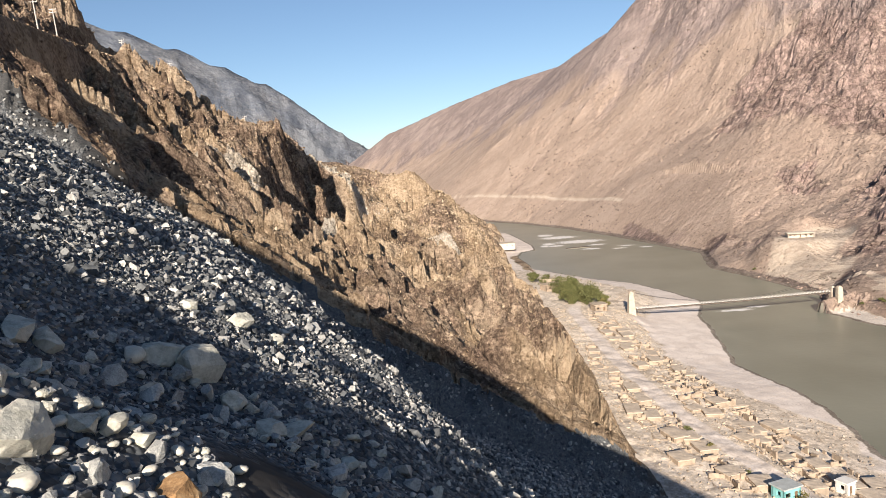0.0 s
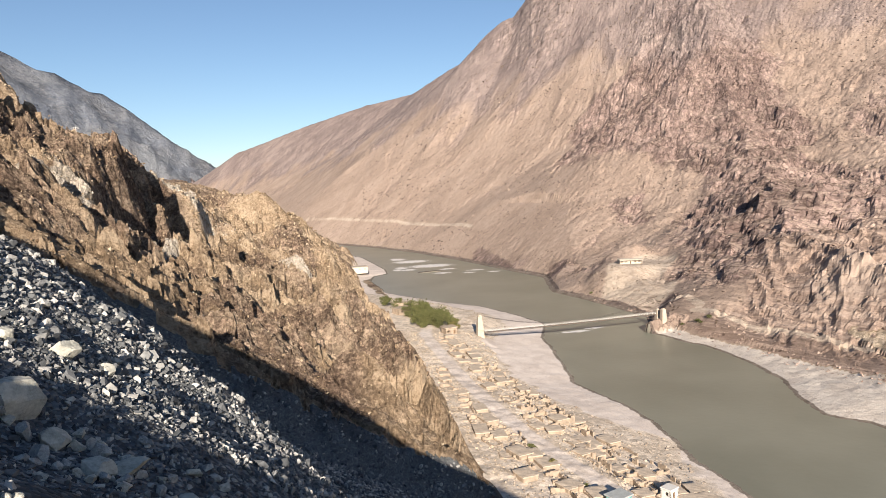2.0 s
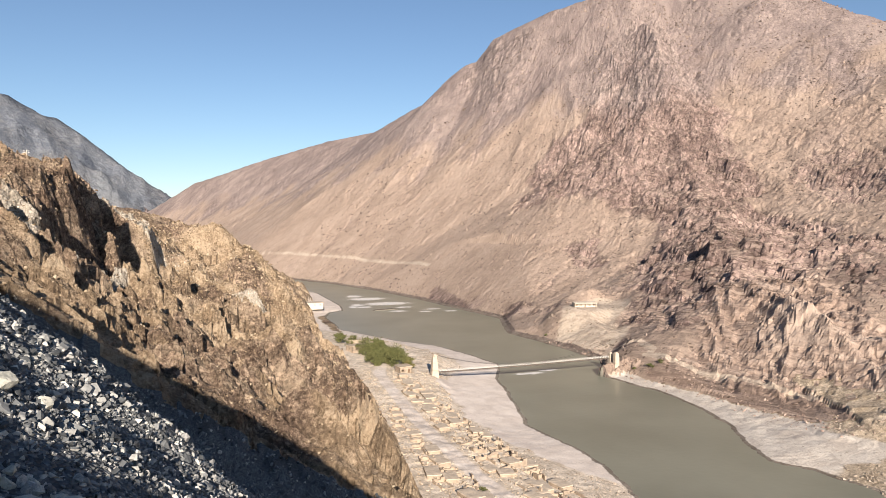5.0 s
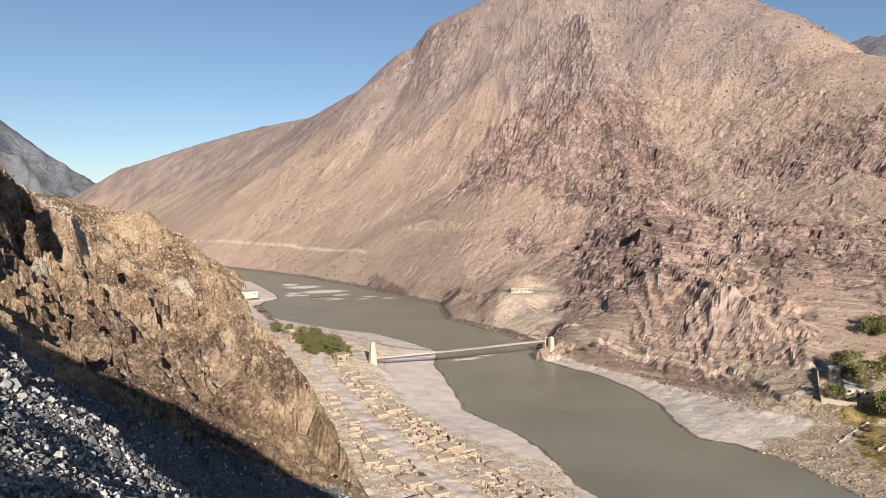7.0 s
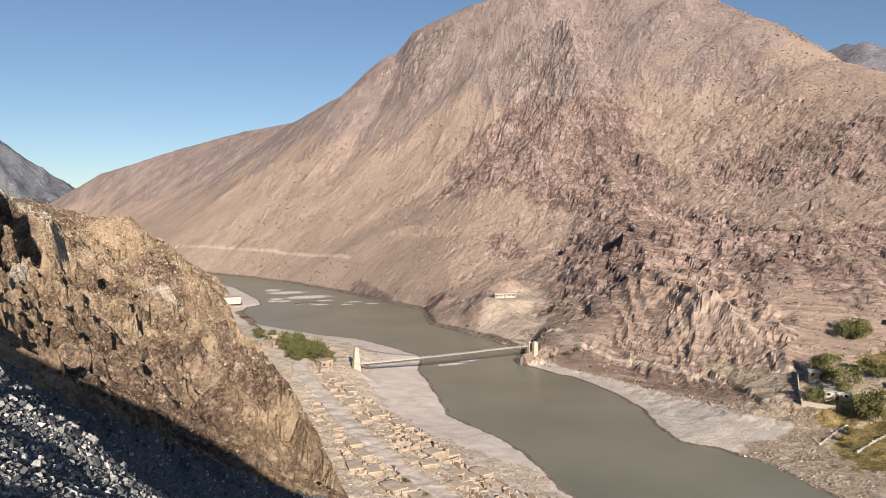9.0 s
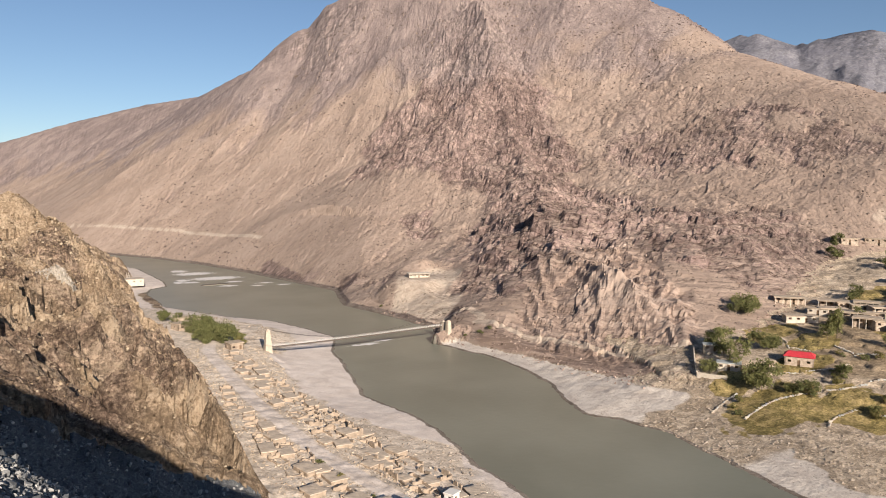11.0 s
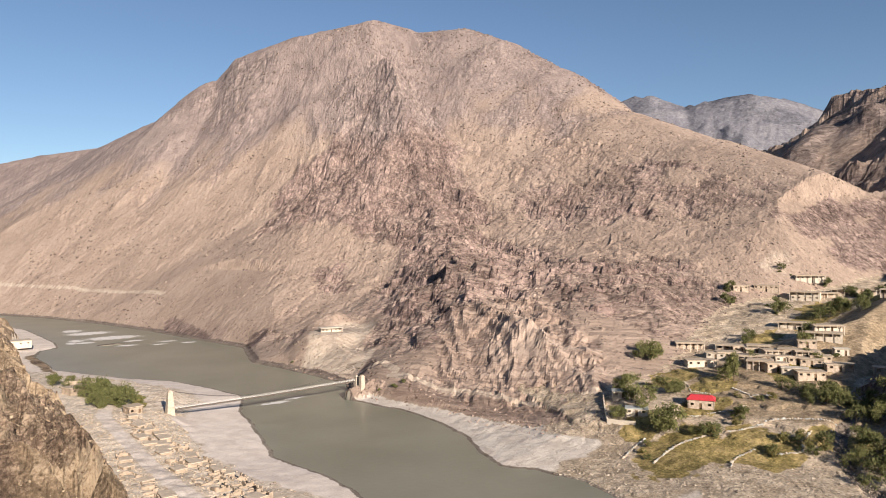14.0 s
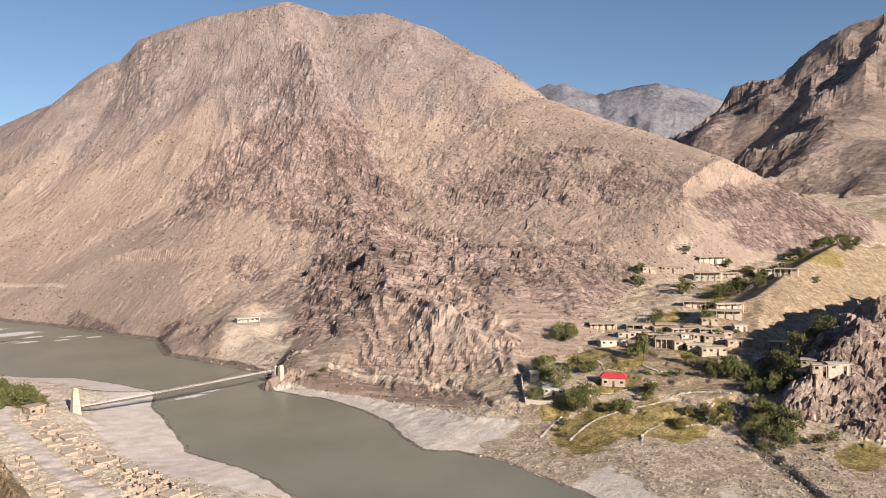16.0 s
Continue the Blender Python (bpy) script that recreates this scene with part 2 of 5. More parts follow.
def land(x, y):
    """Height of the ground at x, y, its landform, and how craggy, sandy, green (on the mountain: hazed grey) and wet it
    is.
    """
    r = np.hypot(x, y)
    wx = x + 6 * fbm(x, y, 60, 3, 40)
    wy = y + 6 * fbm(x, y, 60, 3, 50)
    on_near, on_far = inside(x, y, NEAR_SIDE), inside(x, y, FAR_SIDE)
    jag = 0.7 * fbm(x, y, 8, 3, 5) + 0.35 * fbm(x, y, 2, 2, 6)
    dn, df = near_line(x, y, BANK_NEAR)[0], near_line(x, y, BANK_FAR)[0]
    shore_n = np.where(on_near, dn, -dn) + jag       # positive on dry land of each bank
    shore_f = np.where(on_far, df, -df) + jag
    # near bank: sand, then the terrace of ruins
    flat_n = steps(shore_n, [(-40, -6), (-3, -0.8), (0, 0), (6, 0.9), (26, 3.0), (33, 6.5), (60, 9), (110, 13), (400, 15)])
    bumpy = fbm(x, y, 5, 4, 7)
    flat_n = flat_n + (0.1 + 0.22 * smooth(20, 32, shore_n)) * bumpy * smooth(0, 6, shore_n)
    # far bank: sand and the fan that rises to the villages
    q = x * 0.9 + y * 0.43
    fan = smooth(420, 300, y) * steps(q, [(150, 0), (205, 1.0), (225, 2.5), (244, 4), (272, 12), (330, 20), (400, 32), (470, 43), (520, 52), (560, 57), (800, 95), (1200, 150), (3000, 240)])
    flat_f = np.minimum(fan + 1.5, steps(shore_f, [(-40, -6), (-3, -0.8), (0, 0), (8, 1.0), (25, 2.6), (40, 6), (60, 14), (100, 40), (200, 300)]))
    flat_f = flat_f + (0.08 + 0.25 * smooth(225, 260, q)) * bumpy * smooth(0, 10, shore_f)
    terr = np.floor(fan / 2.2 + 1.2 * fbm(x, y, 34, 3, 11)) * 2.2       # stepped fields
    flat_f = np.where((q > 255) & (shore_f > 40), flat_f * 0.6 + (terr + 1.2) * 0.4, flat_f)
    flat_f = np.where(q > 255, smax(flat_f, tent(x, y, BLUFF_EDGE, 0.4)[0], 3), flat_f)
    dv, zv, _ = near_line(wx, wy, SIDE_VALLEY)
    flat_f = np.where(q > 255, np.minimum(flat_f, zv + 0.62 * np.maximum(0, dv - 9)), flat_f)        # bluff over the side valley
    z = np.where(on_near, flat_n, np.where(on_far, flat_f, np.maximum(flat_n, flat_f)))
    kind = np.where(on_near, 1, 2)
    crag, sand, green = np.zeros(x.shape), np.zeros(x.shape), np.zeros(x.shape)
    sand = np.where(on_near, smooth(28, 20, shore_n + 7 * fbm(x, y, 22, 3, 12) - 8 * smooth(230, 285, y) + 11 * smooth(292, 312, y) * smooth(560, 500, y) + 20 * smooth(215, 160, y)), smooth(36, 27, shore_f + 4 * fbm(x, y, 15, 3, 13)) * smooth(158, 168, y + 3 * fbm(x, y, 9, 2, 14)) * smooth(306, 292, y))
    sand = np.where(on_far & (y < 140), smooth(22, 12, shore_f + 8 * fbm(x, y, 18, 3, 15)) * smooth(128, 110, y), sand)
    lane = near_line(x, y, LANE)[0]
    sand = np.where(on_near, np.maximum(sand, 0.6 * smooth(3.8, 2.4, lane)), sand)
    green = green - 1
    for fx, fy, ax, ay in FIELDS:
        green = np.maximum(green, 1 - ((x - fx) / ax) ** 2 - ((y - fy) / ay) ** 2)
    green = smooth(-0.25, 0.45, green + 0.5 * fbm(x, y, 8, 4, 16)) * on_far
    # hillside of the near bank
    d, zb, al = near_line(x, y, HILL_TOE)
    up = np.where(inside(x, y, HILL_SIDE), d, -d)
    cap = steps(y, [(-400, 320), (60, 270), (120, 222), (180, 182), (240, 142), (290, 108), (330, 96), (370, 86), (420, 82), (560, 86), (630, 54), (700, 36), (900, 30), (2000, 30)])
    bend = al + 9 * gnoise(al / 40.0, up / 35.0, 24)
    spur = 4 * ((1 - np.abs(gnoise(bend / 58.0, up / 400.0, 21))) ** 2 - 0.72) + 6 * ((1 - np.abs(gnoise(bend / 21.0, up / 110.0 + 3, 22))) ** 2 - 0.68)
    for line, amp, wide in RIBS:
        spur = spur + amp * np.exp(-(near_line(wx, wy, line)[0] / wide) ** 2)
    rough = ridged(wx, wy, 36, 5, 60) * 5.5 + blocks(wx, wy, 15, 61) * 3.0
    crumb = blocks(wx + 0.3 * wy, wy, 9, 62) * 2.3 + blocks(wx, wy, 4, 63) * 1.25 + blocks(x, y, 1.6, 66) * 0.35
    crumb = crumb * (1 + 0.7 * smooth(140, 185, y) * smooth(330, 250, y)) + 3.0 * ridged(wx, wy, 15, 3, 67) * smooth(140, 185, y) * smooth(330, 250, y)
    foot = smooth(1, 12, up + 2.5 * gnoise(al / 11.0, up / 30.0, 25))
    hill = zb - 7 * (1 - foot) + SLOPE * up * foot + 0.38 * np.maximum(0, up - 112) * smooth(300, 200, y) * smooth(70, 130, y)
    for line, drop, reach in DROPS:
        gap, _, run = near_line(wx, wy, line)
        length = sum(math.hypot(q[0] - p[0], q[1] - p[1]) for p, q in zip(line, line[1:]))
        (ax, ay), (bx, by) = line[0], line[-1]
        east = ((wx - ax) * (by - ay) - (wy - ay) * (bx - ax)) / math.hypot(bx - ax, by - ay)
        hill = hill - drop * (0.35 + 0.5 * np.clip(east / 4.5, -1, 1)) * smooth(reach, 3, np.abs(east)) * smooth(14, 0, gap - np.abs(east)) * smooth(2, 16, run) * smooth(length - 1, length - 12, run)
    for line, steep, k in CRESTS:
        hill = smax(hill, np.minimum(tent(wx, wy, line, steep)[0], zb + 3.2 * up + 1), k)
    near = smooth(152, 100, np.hypot(x + 10, y - 10)) * smooth(128, 115, -0.327 * x + 0.945 * y + 0.3 * (0.60 * x + 0.345 * y))
    hill = hill + (0.6 * smooth(-1, 7, up + 3 * gnoise(al / 9.0, up / 30.0, 23)) + ((spur + rough) * (0.4 + 0.4 * smooth(240, 380, y) + 0.5 * smooth(95, 120, up)) + crumb - 2.0 * smooth(240, 180, y)) * smooth(-2, 9, up)) * (1 - near)
    # Unseen hillside behind the camera, cut down so sunlight passes over it.
    hill = hill - 0.32 * np.clip(-1.0 - (y - 0.15 * x), 0, 300)
    over = hill - cap
    hill = np.where(over > -12, cap - 12 + 20 * (1 - np.exp(-(over + 12) / 20)), hill)
    fall = 0.60 * x + 0.345 * y
    berm = -0.5 * x + 0.866 * y + 1.5 * gnoise(x / 7.0, y / 7.0, 86)      # low banks of stones that run down the slope
    lift = steps(berm, [(18, 0), (27, 2.6), (31, 1.5), (40, 4.1), (44, 3.0), (53, 5.4), (57, 4.3), (67, 6.7), (72, 5.8), (93, 8.6), (101, 7.6), (107, 7.2), (122, 8), (200, 0)]) * smooth(14, 2, fall)
    hill = hill + lift
    swell = smooth(2.6, 0.7, fall)
    scree = EYE - 2.1 - fall + steps(berm, [(-3, -2.6), (5.3, 0.62), (6.3, 0.22), (18, 0.2), (95, -1.6)]) * swell + steps(berm, [(-3, -0.4), (7, 0.2), (18, 0.2), (95, -1.6)]) * (1 - swell)
    scree = scree + steps(berm, [(7.0, 0), (9.6, 0.25), (16.5, 2.3), (18, 2.2), (60, 0.6)]) * smooth(7.8, 4.6, fall) + lift
    behind = 0.28 * np.maximum(0, -1.0 - (y - 0.15 * x))               # the unseen slope behind is lowered to let the low sun in
    scree = scree - behind + 0.4 * fbm(x, y, 9, 3, 80) * smooth(3, 9, r) + 0.1 * fbm(x, y, 2, 2, 85)
    hill = hill * (1 - near) + np.maximum(scree, hill - 60) * near
    dr, zr, _ = near_line(x, y, HIGH_ROAD)
    w = smooth(7, 3.5, dr)
    hill = hill * (1 - w) + zr * w
    hill = np.where(up > -20, hill, -50)
    kind = np.where(hill > z, np.where(near > 0.2, 3, 4), kind)
    # Patch of dark earth on the near scree; its deep shade is coloured in too.
    soil_shade = smooth(-0.2, 0.5, 1 - ((berm - 5.8) / 2.4) ** 2 - ((fall - 3.0) / 2.6) ** 2 + 0.5 * fbm(x, y, 1.5, 3, 87))
    # Cliffs above the high road get darker rock, their shade included in the colour.
    crag = np.where(hill > z, np.where(near > 0.5, soil_shade, np.maximum(smooth(-0.4, 0.5, fbm(wx, wy, 40, 4, 17)), smooth(122, 140, up) * smooth(260, 200, y))), crag)
    chute = np.maximum(smooth(13, 6, near_line(wx, wy, CHUTES[0])[0]), smooth(8, 3, near_line(wx, wy, CHUTES[1])[0]))
    sand = np.where(hill > z, chute * (near < 0.2), sand)
    z = smax(hill, z, 1.5)
    # great mountain of the far bank
    d1, zb, al = near_line(x, y, MOUNT_TOE)
    d2, zr, _ = near_line(x, y, MOUNT_RIDGE)
    d2 = np.sqrt(d2 * d2 + 40 * 40) - 40                                   # rounded crest
    t = d1 / (d1 + d2 + 1e-6)
    body = zb + (zr - zb) * (0.25 * t * t + 0.75 * t)
    on_mount = inside(x, y, MOUNT_SIDE)
    rugged = np.zeros(x.shape)
    for line, steep, k, wide in ((PYRAMID, 0.7, 40, 125), (BENCH_ROCK, 0.7, 10, 95), (CRAG_MID, 0.95, 8, 75), (KNOLL, 0.6, 8, 14)):
        top, dd = tent(x, y, line, steep)
        body = smax(body, top, k)
        rugged = np.maximum(rugged, 1 - dd / wide)
    wild = fbm(wx, wy, 70, 5, 18)
    ring = near_line(x, y, DARK_ROCK + DARK_ROCK[:1])[0]
    dark = np.where(inside(x, y, DARK_ROCK), ring, -ring) / 22 + 0.8 * wild
    for ox, oy, ax, ay in OUTCROPS:
        dark = np.maximum(dark, 0.75 - ((x - ox) / ax) ** 2 - ((y - oy) / ay) ** 2 + 1.5 * wild + 0.5 * fbm(x, y, 16, 3, 28))
    rock = smooth(-0.45, 0.75, dark)
    fa, fb = flow(wx, wy)
    edge = near_line(x, y, CLIFF_BAND + CLIFF_BAND[:1])[0]
    banded = np.where(inside(x, y, CLIFF_BAND), edge, -edge) / 16 + 1.3 * gnoise(fa / 12.0, fb / 70.0, 29) + 0.7 * wild
    rock = np.maximum(rock, 0.62 * smooth(0.1, 0.9, banded))
    rock = np.maximum(rock, 0.5 * smooth(0.0, 0.8, 0.45 - ((x - 250) / 70) ** 2 - ((y - 590) / 130) ** 2 + 1.3 * wild + 0.5 * gnoise(fa / 9.0, fb / 60.0, 33)))
    rock = np.maximum(rock, 0.42 * smooth(0.05, 0.75, wild + 0.25 * gnoise(fa / 14.0, fb / 90.0, 34) + 0.55 * smooth(330, 60, d2) * smooth(250, 500, y)))
    rock = np.maximum(rock, 0.5 * smooth(0.0, 0.7, 0.7 - ((x - 560) / 75) ** 2 - ((y - 225) / 75) ** 2 + 1.1 * wild))
    edge = near_line(x, y, PINK_SPUR + PINK_SPUR[:1])[0]
    pink = smooth(-0.3, 0.4, np.where(inside(x, y, PINK_SPUR), edge, -edge) / 16 + 0.6 * wild)
    big = np.minimum(1, d1 / 120)
    fb = 0.4 * fb
    rib = ridged(fa, 1.4 * fb, 150, 5, 90) * 13 * np.minimum(1, d1 / 220) * (0.3 + 0.7 * np.minimum(1, d2 / 150))
    crack = (ridged(wx, wy, 44, 5, 100) * 4.6 + blocks(wx + 6 * wild, wy, 17, 101) * 2.4 + blocks(wx, wy, 8, 102) * 1.5 + blocks(x, y, 3.8, 103) * 0.8) * (0.25 + 0.75 * big)
    craggy = np.maximum(np.maximum(rock, pink), 0.3 * smooth(0, 0.5, rugged))
    body = body + (rib * (0.45 + 0.55 * rock) + crack * (0.1 + 0.75 * craggy)) * smooth(0, 12, d1) * (0.4 + 0.6 * np.minimum(1, d2 / 60))
    cleft = 1.7 * (0.4 - 2.0 * np.abs(gnoise((0.82 * x - 0.57 * y) / 15.0 + 0.6 * wild, d1 / 60.0, 104))) + 1.2 * (0.4 - 2.0 * np.abs(gnoise((0.82 * x - 0.57 * y) / 6.0 + 0.9 * wild, d1 / 30.0, 105)))
    body = body + cleft * (pink + 0.5 * craggy * (1 - pink)) * smooth(1, 9, d1)
    ledge = craggy * smooth(260, 150, np.hypot(x - 320, y - 400)) * smooth(15, 40, d1) * (1 - 0.85 * pink)
    stair = body / 11.0 + 0.8 * wild
    body = body + 3.0 * ledge * (smooth(0.55, 0.95, stair - np.floor(stair)) - (stair - np.floor(stair)))
    body = np.minimum(body, zb + (0.8 + 0.75 * smooth(70, 30, near_line(x, y, CRAG_MID)[0])) * d1 + 0.4 + 2 * np.maximum(0, d1 - 70))
    body = np.where(on_mount, body, zb - 0.9 * d1)
    flat = smooth(32, 13, np.hypot(x - 216, y - 408))                      # shelf of the lone house
    body = body * (1 - flat) + 21 * flat
    bluff = smooth(255, 290, q) * smooth(75, 55, dv) * smooth(14, 20, dv) * on_far
    crag, rust = np.where(body > z, rock, crag), np.where(body > z, pink, bluff)
    track = np.minimum(np.minimum(near_line(x, y, TRACKS[1])[0], near_line(x, y, TRACKS[2])[0]), 0.95 * near_line(x, y, TRACKS[0])[0])
    pale = np.maximum(smooth(2.6, 1.4, track), smooth(24, 12, near_line(x, y, [(228, 408), (214, 398), (201, 383), (198, 355)])[0] + 5 * wild) * 0.66)
    cream = 1 - ((x - 448) / 22) ** 2 - ((y - 226) / 14) ** 2 + 1.2 * wild
    pale = np.maximum(pale, smooth(0.0, 0.8, cream) * 0.55)
    sand = np.where(body > z, pale, sand)
    green = np.where(body > z, 0.7 * smooth(60, 320, body + 60 * wild + 0.1 * (y - 700)), green)       # greyer heights, with haze put into the rock's colour
    kind = np.where(body > z, 5, kind)
    z = smax(body, z, 1.2)
    # rocky point under the bridge's far end
    top, dd = tent(x, y, [(170, 303, 5.0), (178, 304, 6.4), (186, 306, 7.5), (188, 292, 6.0), (189, 278, 4.0), (196, 300, 8)], 0.75)
    top = top + 0.9 * blocks(x, y, 4.0, 64) + 0.4 * blocks(x, y, 1.6, 65)
    point = (dd < 16) & (top > z)
    crag, kind, z = np.where(point, 0.4, crag), np.where(point, 5, kind), np.where(point, top, z)
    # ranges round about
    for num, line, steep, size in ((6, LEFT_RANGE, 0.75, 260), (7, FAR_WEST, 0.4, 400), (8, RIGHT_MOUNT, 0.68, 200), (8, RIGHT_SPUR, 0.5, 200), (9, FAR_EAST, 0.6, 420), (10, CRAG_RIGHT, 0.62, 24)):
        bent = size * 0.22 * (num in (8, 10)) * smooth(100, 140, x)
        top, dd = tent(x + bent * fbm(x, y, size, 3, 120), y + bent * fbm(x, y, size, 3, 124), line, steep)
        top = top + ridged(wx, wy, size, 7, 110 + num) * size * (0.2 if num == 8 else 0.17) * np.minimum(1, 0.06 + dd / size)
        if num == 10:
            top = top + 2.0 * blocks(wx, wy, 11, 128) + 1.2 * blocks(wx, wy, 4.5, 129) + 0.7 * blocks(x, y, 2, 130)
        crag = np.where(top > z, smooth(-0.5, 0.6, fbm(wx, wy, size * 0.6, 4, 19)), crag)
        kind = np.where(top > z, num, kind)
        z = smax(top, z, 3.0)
    # the river's bed
    wet = (shore_n < 0) & (shore_f < 0) & (y < 1500)
    z = np.where(wet, np.minimum(z, -0.1 + 0.12 * np.maximum(shore_n, shore_f)), z)
    kind = np.where(wet, 0, kind)
    isle = 0.9 * (1 - ((x - ISLE[0]) / ISLE[2]) ** 2 - ((y - ISLE[1]) / ISLE[3]) ** 2) + 0.35 * fbm(x, y, 5, 3, 27)      # gravel island in the rapids
    dry = wet & (isle > 0)
    z, kind, sand = np.where(dry, isle, z), np.where(dry, 2, kind), np.where(dry, 0.6, sand)
    brook = near_line(x + 1.5 * fbm(x, y, 9, 2, 26), y, STREAM)[0]
    z = np.where(kind == 2, z - 1.3 * smooth(3.5, 1.2, brook), z)
    damp = np.maximum(smooth(2.6, 1.4, brook), smooth(3.0, 0.5, np.where(on_near, shore_n, shore_f - 4 * smooth(300, 340, y))))
    return z, kind, (crag, sand, green, damp, rust)


# ---- materials ----
def material(name):
    m = bpy.data.materials.new(name)
    m.use_nodes = True
    n, l = m.node_tree.nodes, m.node_tree.links
    return m, n, l, n["Principled BSDF"]


def ramp(n, stops):
    e = n.new("ShaderNodeValToRGB")
    el = e.color_ramp.elements
    while len(el) < len(stops):
        el.new(0.5)
    for s, (p, c) in zip(el, stops):
        s.position, s.color = p, (*c, 1)
    return e


def rocky(name, colours, size, grain, bump=0.6, rough=0.92, streak=(1, 1, 1), distance=0.3):
    """Broken rock or earth: patches of the colours at two scales, and a bump of cracks. size and grain in metres."""
    m, n, l, b = material(name)
    geo = n.new("ShaderNodeTexCoord")
    mp = n.new("ShaderNodeMapping")
    mp.inputs["Scale"].default_value = streak
    l.new(geo.outputs["Object"], mp.inputs["Vector"])
    big = n.new("ShaderNodeTexNoise")
    big.inputs["Scale"].default_value, big.inputs["Detail"].default_value, big.inputs["Roughness"].default_value = 1 / size, 9, 0.62
    big.inputs["Distortion"].default_value = 0.6
    fine = n.new("ShaderNodeTexNoise")
    fine.inputs["Scale"].default_value, fine.inputs["Detail"].default_value, fine.inputs["Roughness"].default_value = 1 / grain, 6, 0.7
    crack = n.new("ShaderNodeTexVoronoi")
    crack.inputs["Scale"].default_value = 0.5 / grain
    for t in (big, fine, crack):
        l.new(mp.outputs[0], t.inputs["Vector"])
    add = n.new("ShaderNodeMath")
    add.operation = "MULTIPLY_ADD"
    l.new(fine.outputs[0], add.inputs[0])
    add.inputs[1].default_value = 0.45
    l.new(big.outputs[0], add.inputs[2])
    sub = n.new("ShaderNodeMath")
    sub.operation = "SUBTRACT"
    l.new(add.outputs[0], sub.inputs[0])
    sub.inputs[1].default_value = 0.225
    r = ramp(n, [(0.34 + 0.32 * i / (len(colours) - 1), c) for i, c in enumerate(colours)])
    l.new(sub.outputs[0], r.inputs[0])
    l.new(r.outputs[0], b.inputs["Base Color"])
    h = n.new("ShaderNodeMath")
    h.operation = "MULTIPLY_ADD"
    l.new(crack.outputs["Distance"], h.inputs[0])
    h.inputs[1].default_value = 0.6
    l.new(fine.outputs[0], h.inputs[2])
    bp = n.new("ShaderNodeBump")
    bp.inputs["Strength"].default_value, bp.inputs["Distance"].default_value = bump, distance
    l.new(h.outputs[0], bp.inputs["Height"])
    l.new(bp.outputs[0], b.inputs["Normal"])
    b.inputs["Roughness"].default_value = rough
    b.inputs["Specular IOR Level"].default_value = 0.2
    return m




def pebbly(name, stops, size):
    """Ground closely covered with small broken stones, each of its own shade."""
    m, n, l, b = material(name)
    tc = n.new("ShaderNodeTexCoord")
    shade, height = [], []
    for k in (size, size * 0.42):
        v = n.new("ShaderNodeTexVoronoi")
        v.inputs["Scale"].default_value = 1 / k
        l.new(tc.outputs["Object"], v.inputs["Vector"])
        sp = n.new("ShaderNodeSeparateColor")
        l.new(v.outputs["Color"], sp.inputs[0])
        shade.append(sp.outputs[0])
        height.append(v.outputs["Distance"])
    mix = n.new("ShaderNodeMath")
    mix.operation = "MULTIPLY_ADD"
    l.new(shade[1], mix.inputs[0])
    mix.inputs[1].default_value = 0.7
    half = n.new("ShaderNodeMath")
    half.operation = "MULTIPLY"
    half.inputs[1].default_value = 0.3
    l.new(shade[0], half.inputs[0])
    l.new(half.outputs[0], mix.inputs[2])
    r = ramp(n, stops)
    l.new(mix.outputs[0], r.inputs[0])
    # The masked patch turns nearly black: dark earth plus the shade lying on it.
    at = n.new("ShaderNodeAttribute")
    at.attribute_name = "crag"
    mx = n.new("ShaderNodeMix")
    mx.data_type = "RGBA"
    l.new(at.outputs["Fac"], mx.inputs[0])
    l.new(r.outputs[0], mx.inputs[6])
    mx.inputs[7].default_value = (0.04, 0.037, 0.034, 1)
    l.new(mx.outputs[2], b.inputs["Base Color"])
    add = n.new("ShaderNodeMath")
    l.new(height[0], add.inputs[0])
    l.new(height[1], add.inputs[1])
    bare = n.new("ShaderNodeMath")
    bare.operation = "SUBTRACT"
    bare.inputs[0].default_value = 1.0
    l.new(at.outputs["Fac"], bare.inputs[1])
    flat = n.new("ShaderNodeMath")
    flat.operation = "MULTIPLY"
    l.new(add.outputs[0], flat.inputs[0])
    l.new(bare.outputs[0], flat.inputs[1])
    bp = n.new("ShaderNodeBump")
    bp.invert = True
    bp.inputs["Strength"].default_value, bp.inputs["Distance"].default_value = 1.0, size * 0.5
    l.new(flat.outputs[0], bp.inputs["Height"])
    l.new(bp.outputs[0], b.inputs["Normal"])
    b.inputs["Roughness"].default_value = 0.9
    b.inputs["Specular IOR Level"].default_value = 0.15
    return m


M_SCREE = pebbly("grey_scree", [(0.1, (0.055, 0.061, 0.067)), (0.5, (0.13, 0.137, 0.143)), (0.8, (0.235, 0.24, 0.237)), (1.0, (0.40, 0.395, 0.37))], 0.22)
M_STONE = rocky("grey_broken_stone", [(0.20, 0.205, 0.20), (0.36, 0.36, 0.34), (0.54, 0.53, 0.49)], 0.9, 0.06, 0.5, distance=0.03)
M_PALE_STONE = rocky("pale_weathered_stone", [(0.30, 0.295, 0.25), (0.47, 0.455, 0.39), (0.6, 0.58, 0.5)], 0.4, 0.05, 0.6, distance=0.02)
M_ROUND_STONE = rocky("smooth_river_cobble", [(0.46, 0.43, 0.36), (0.56, 0.53, 0.45), (0.64, 0.61, 0.53)], 0.4, 0.02, 0.1, distance=0.004)
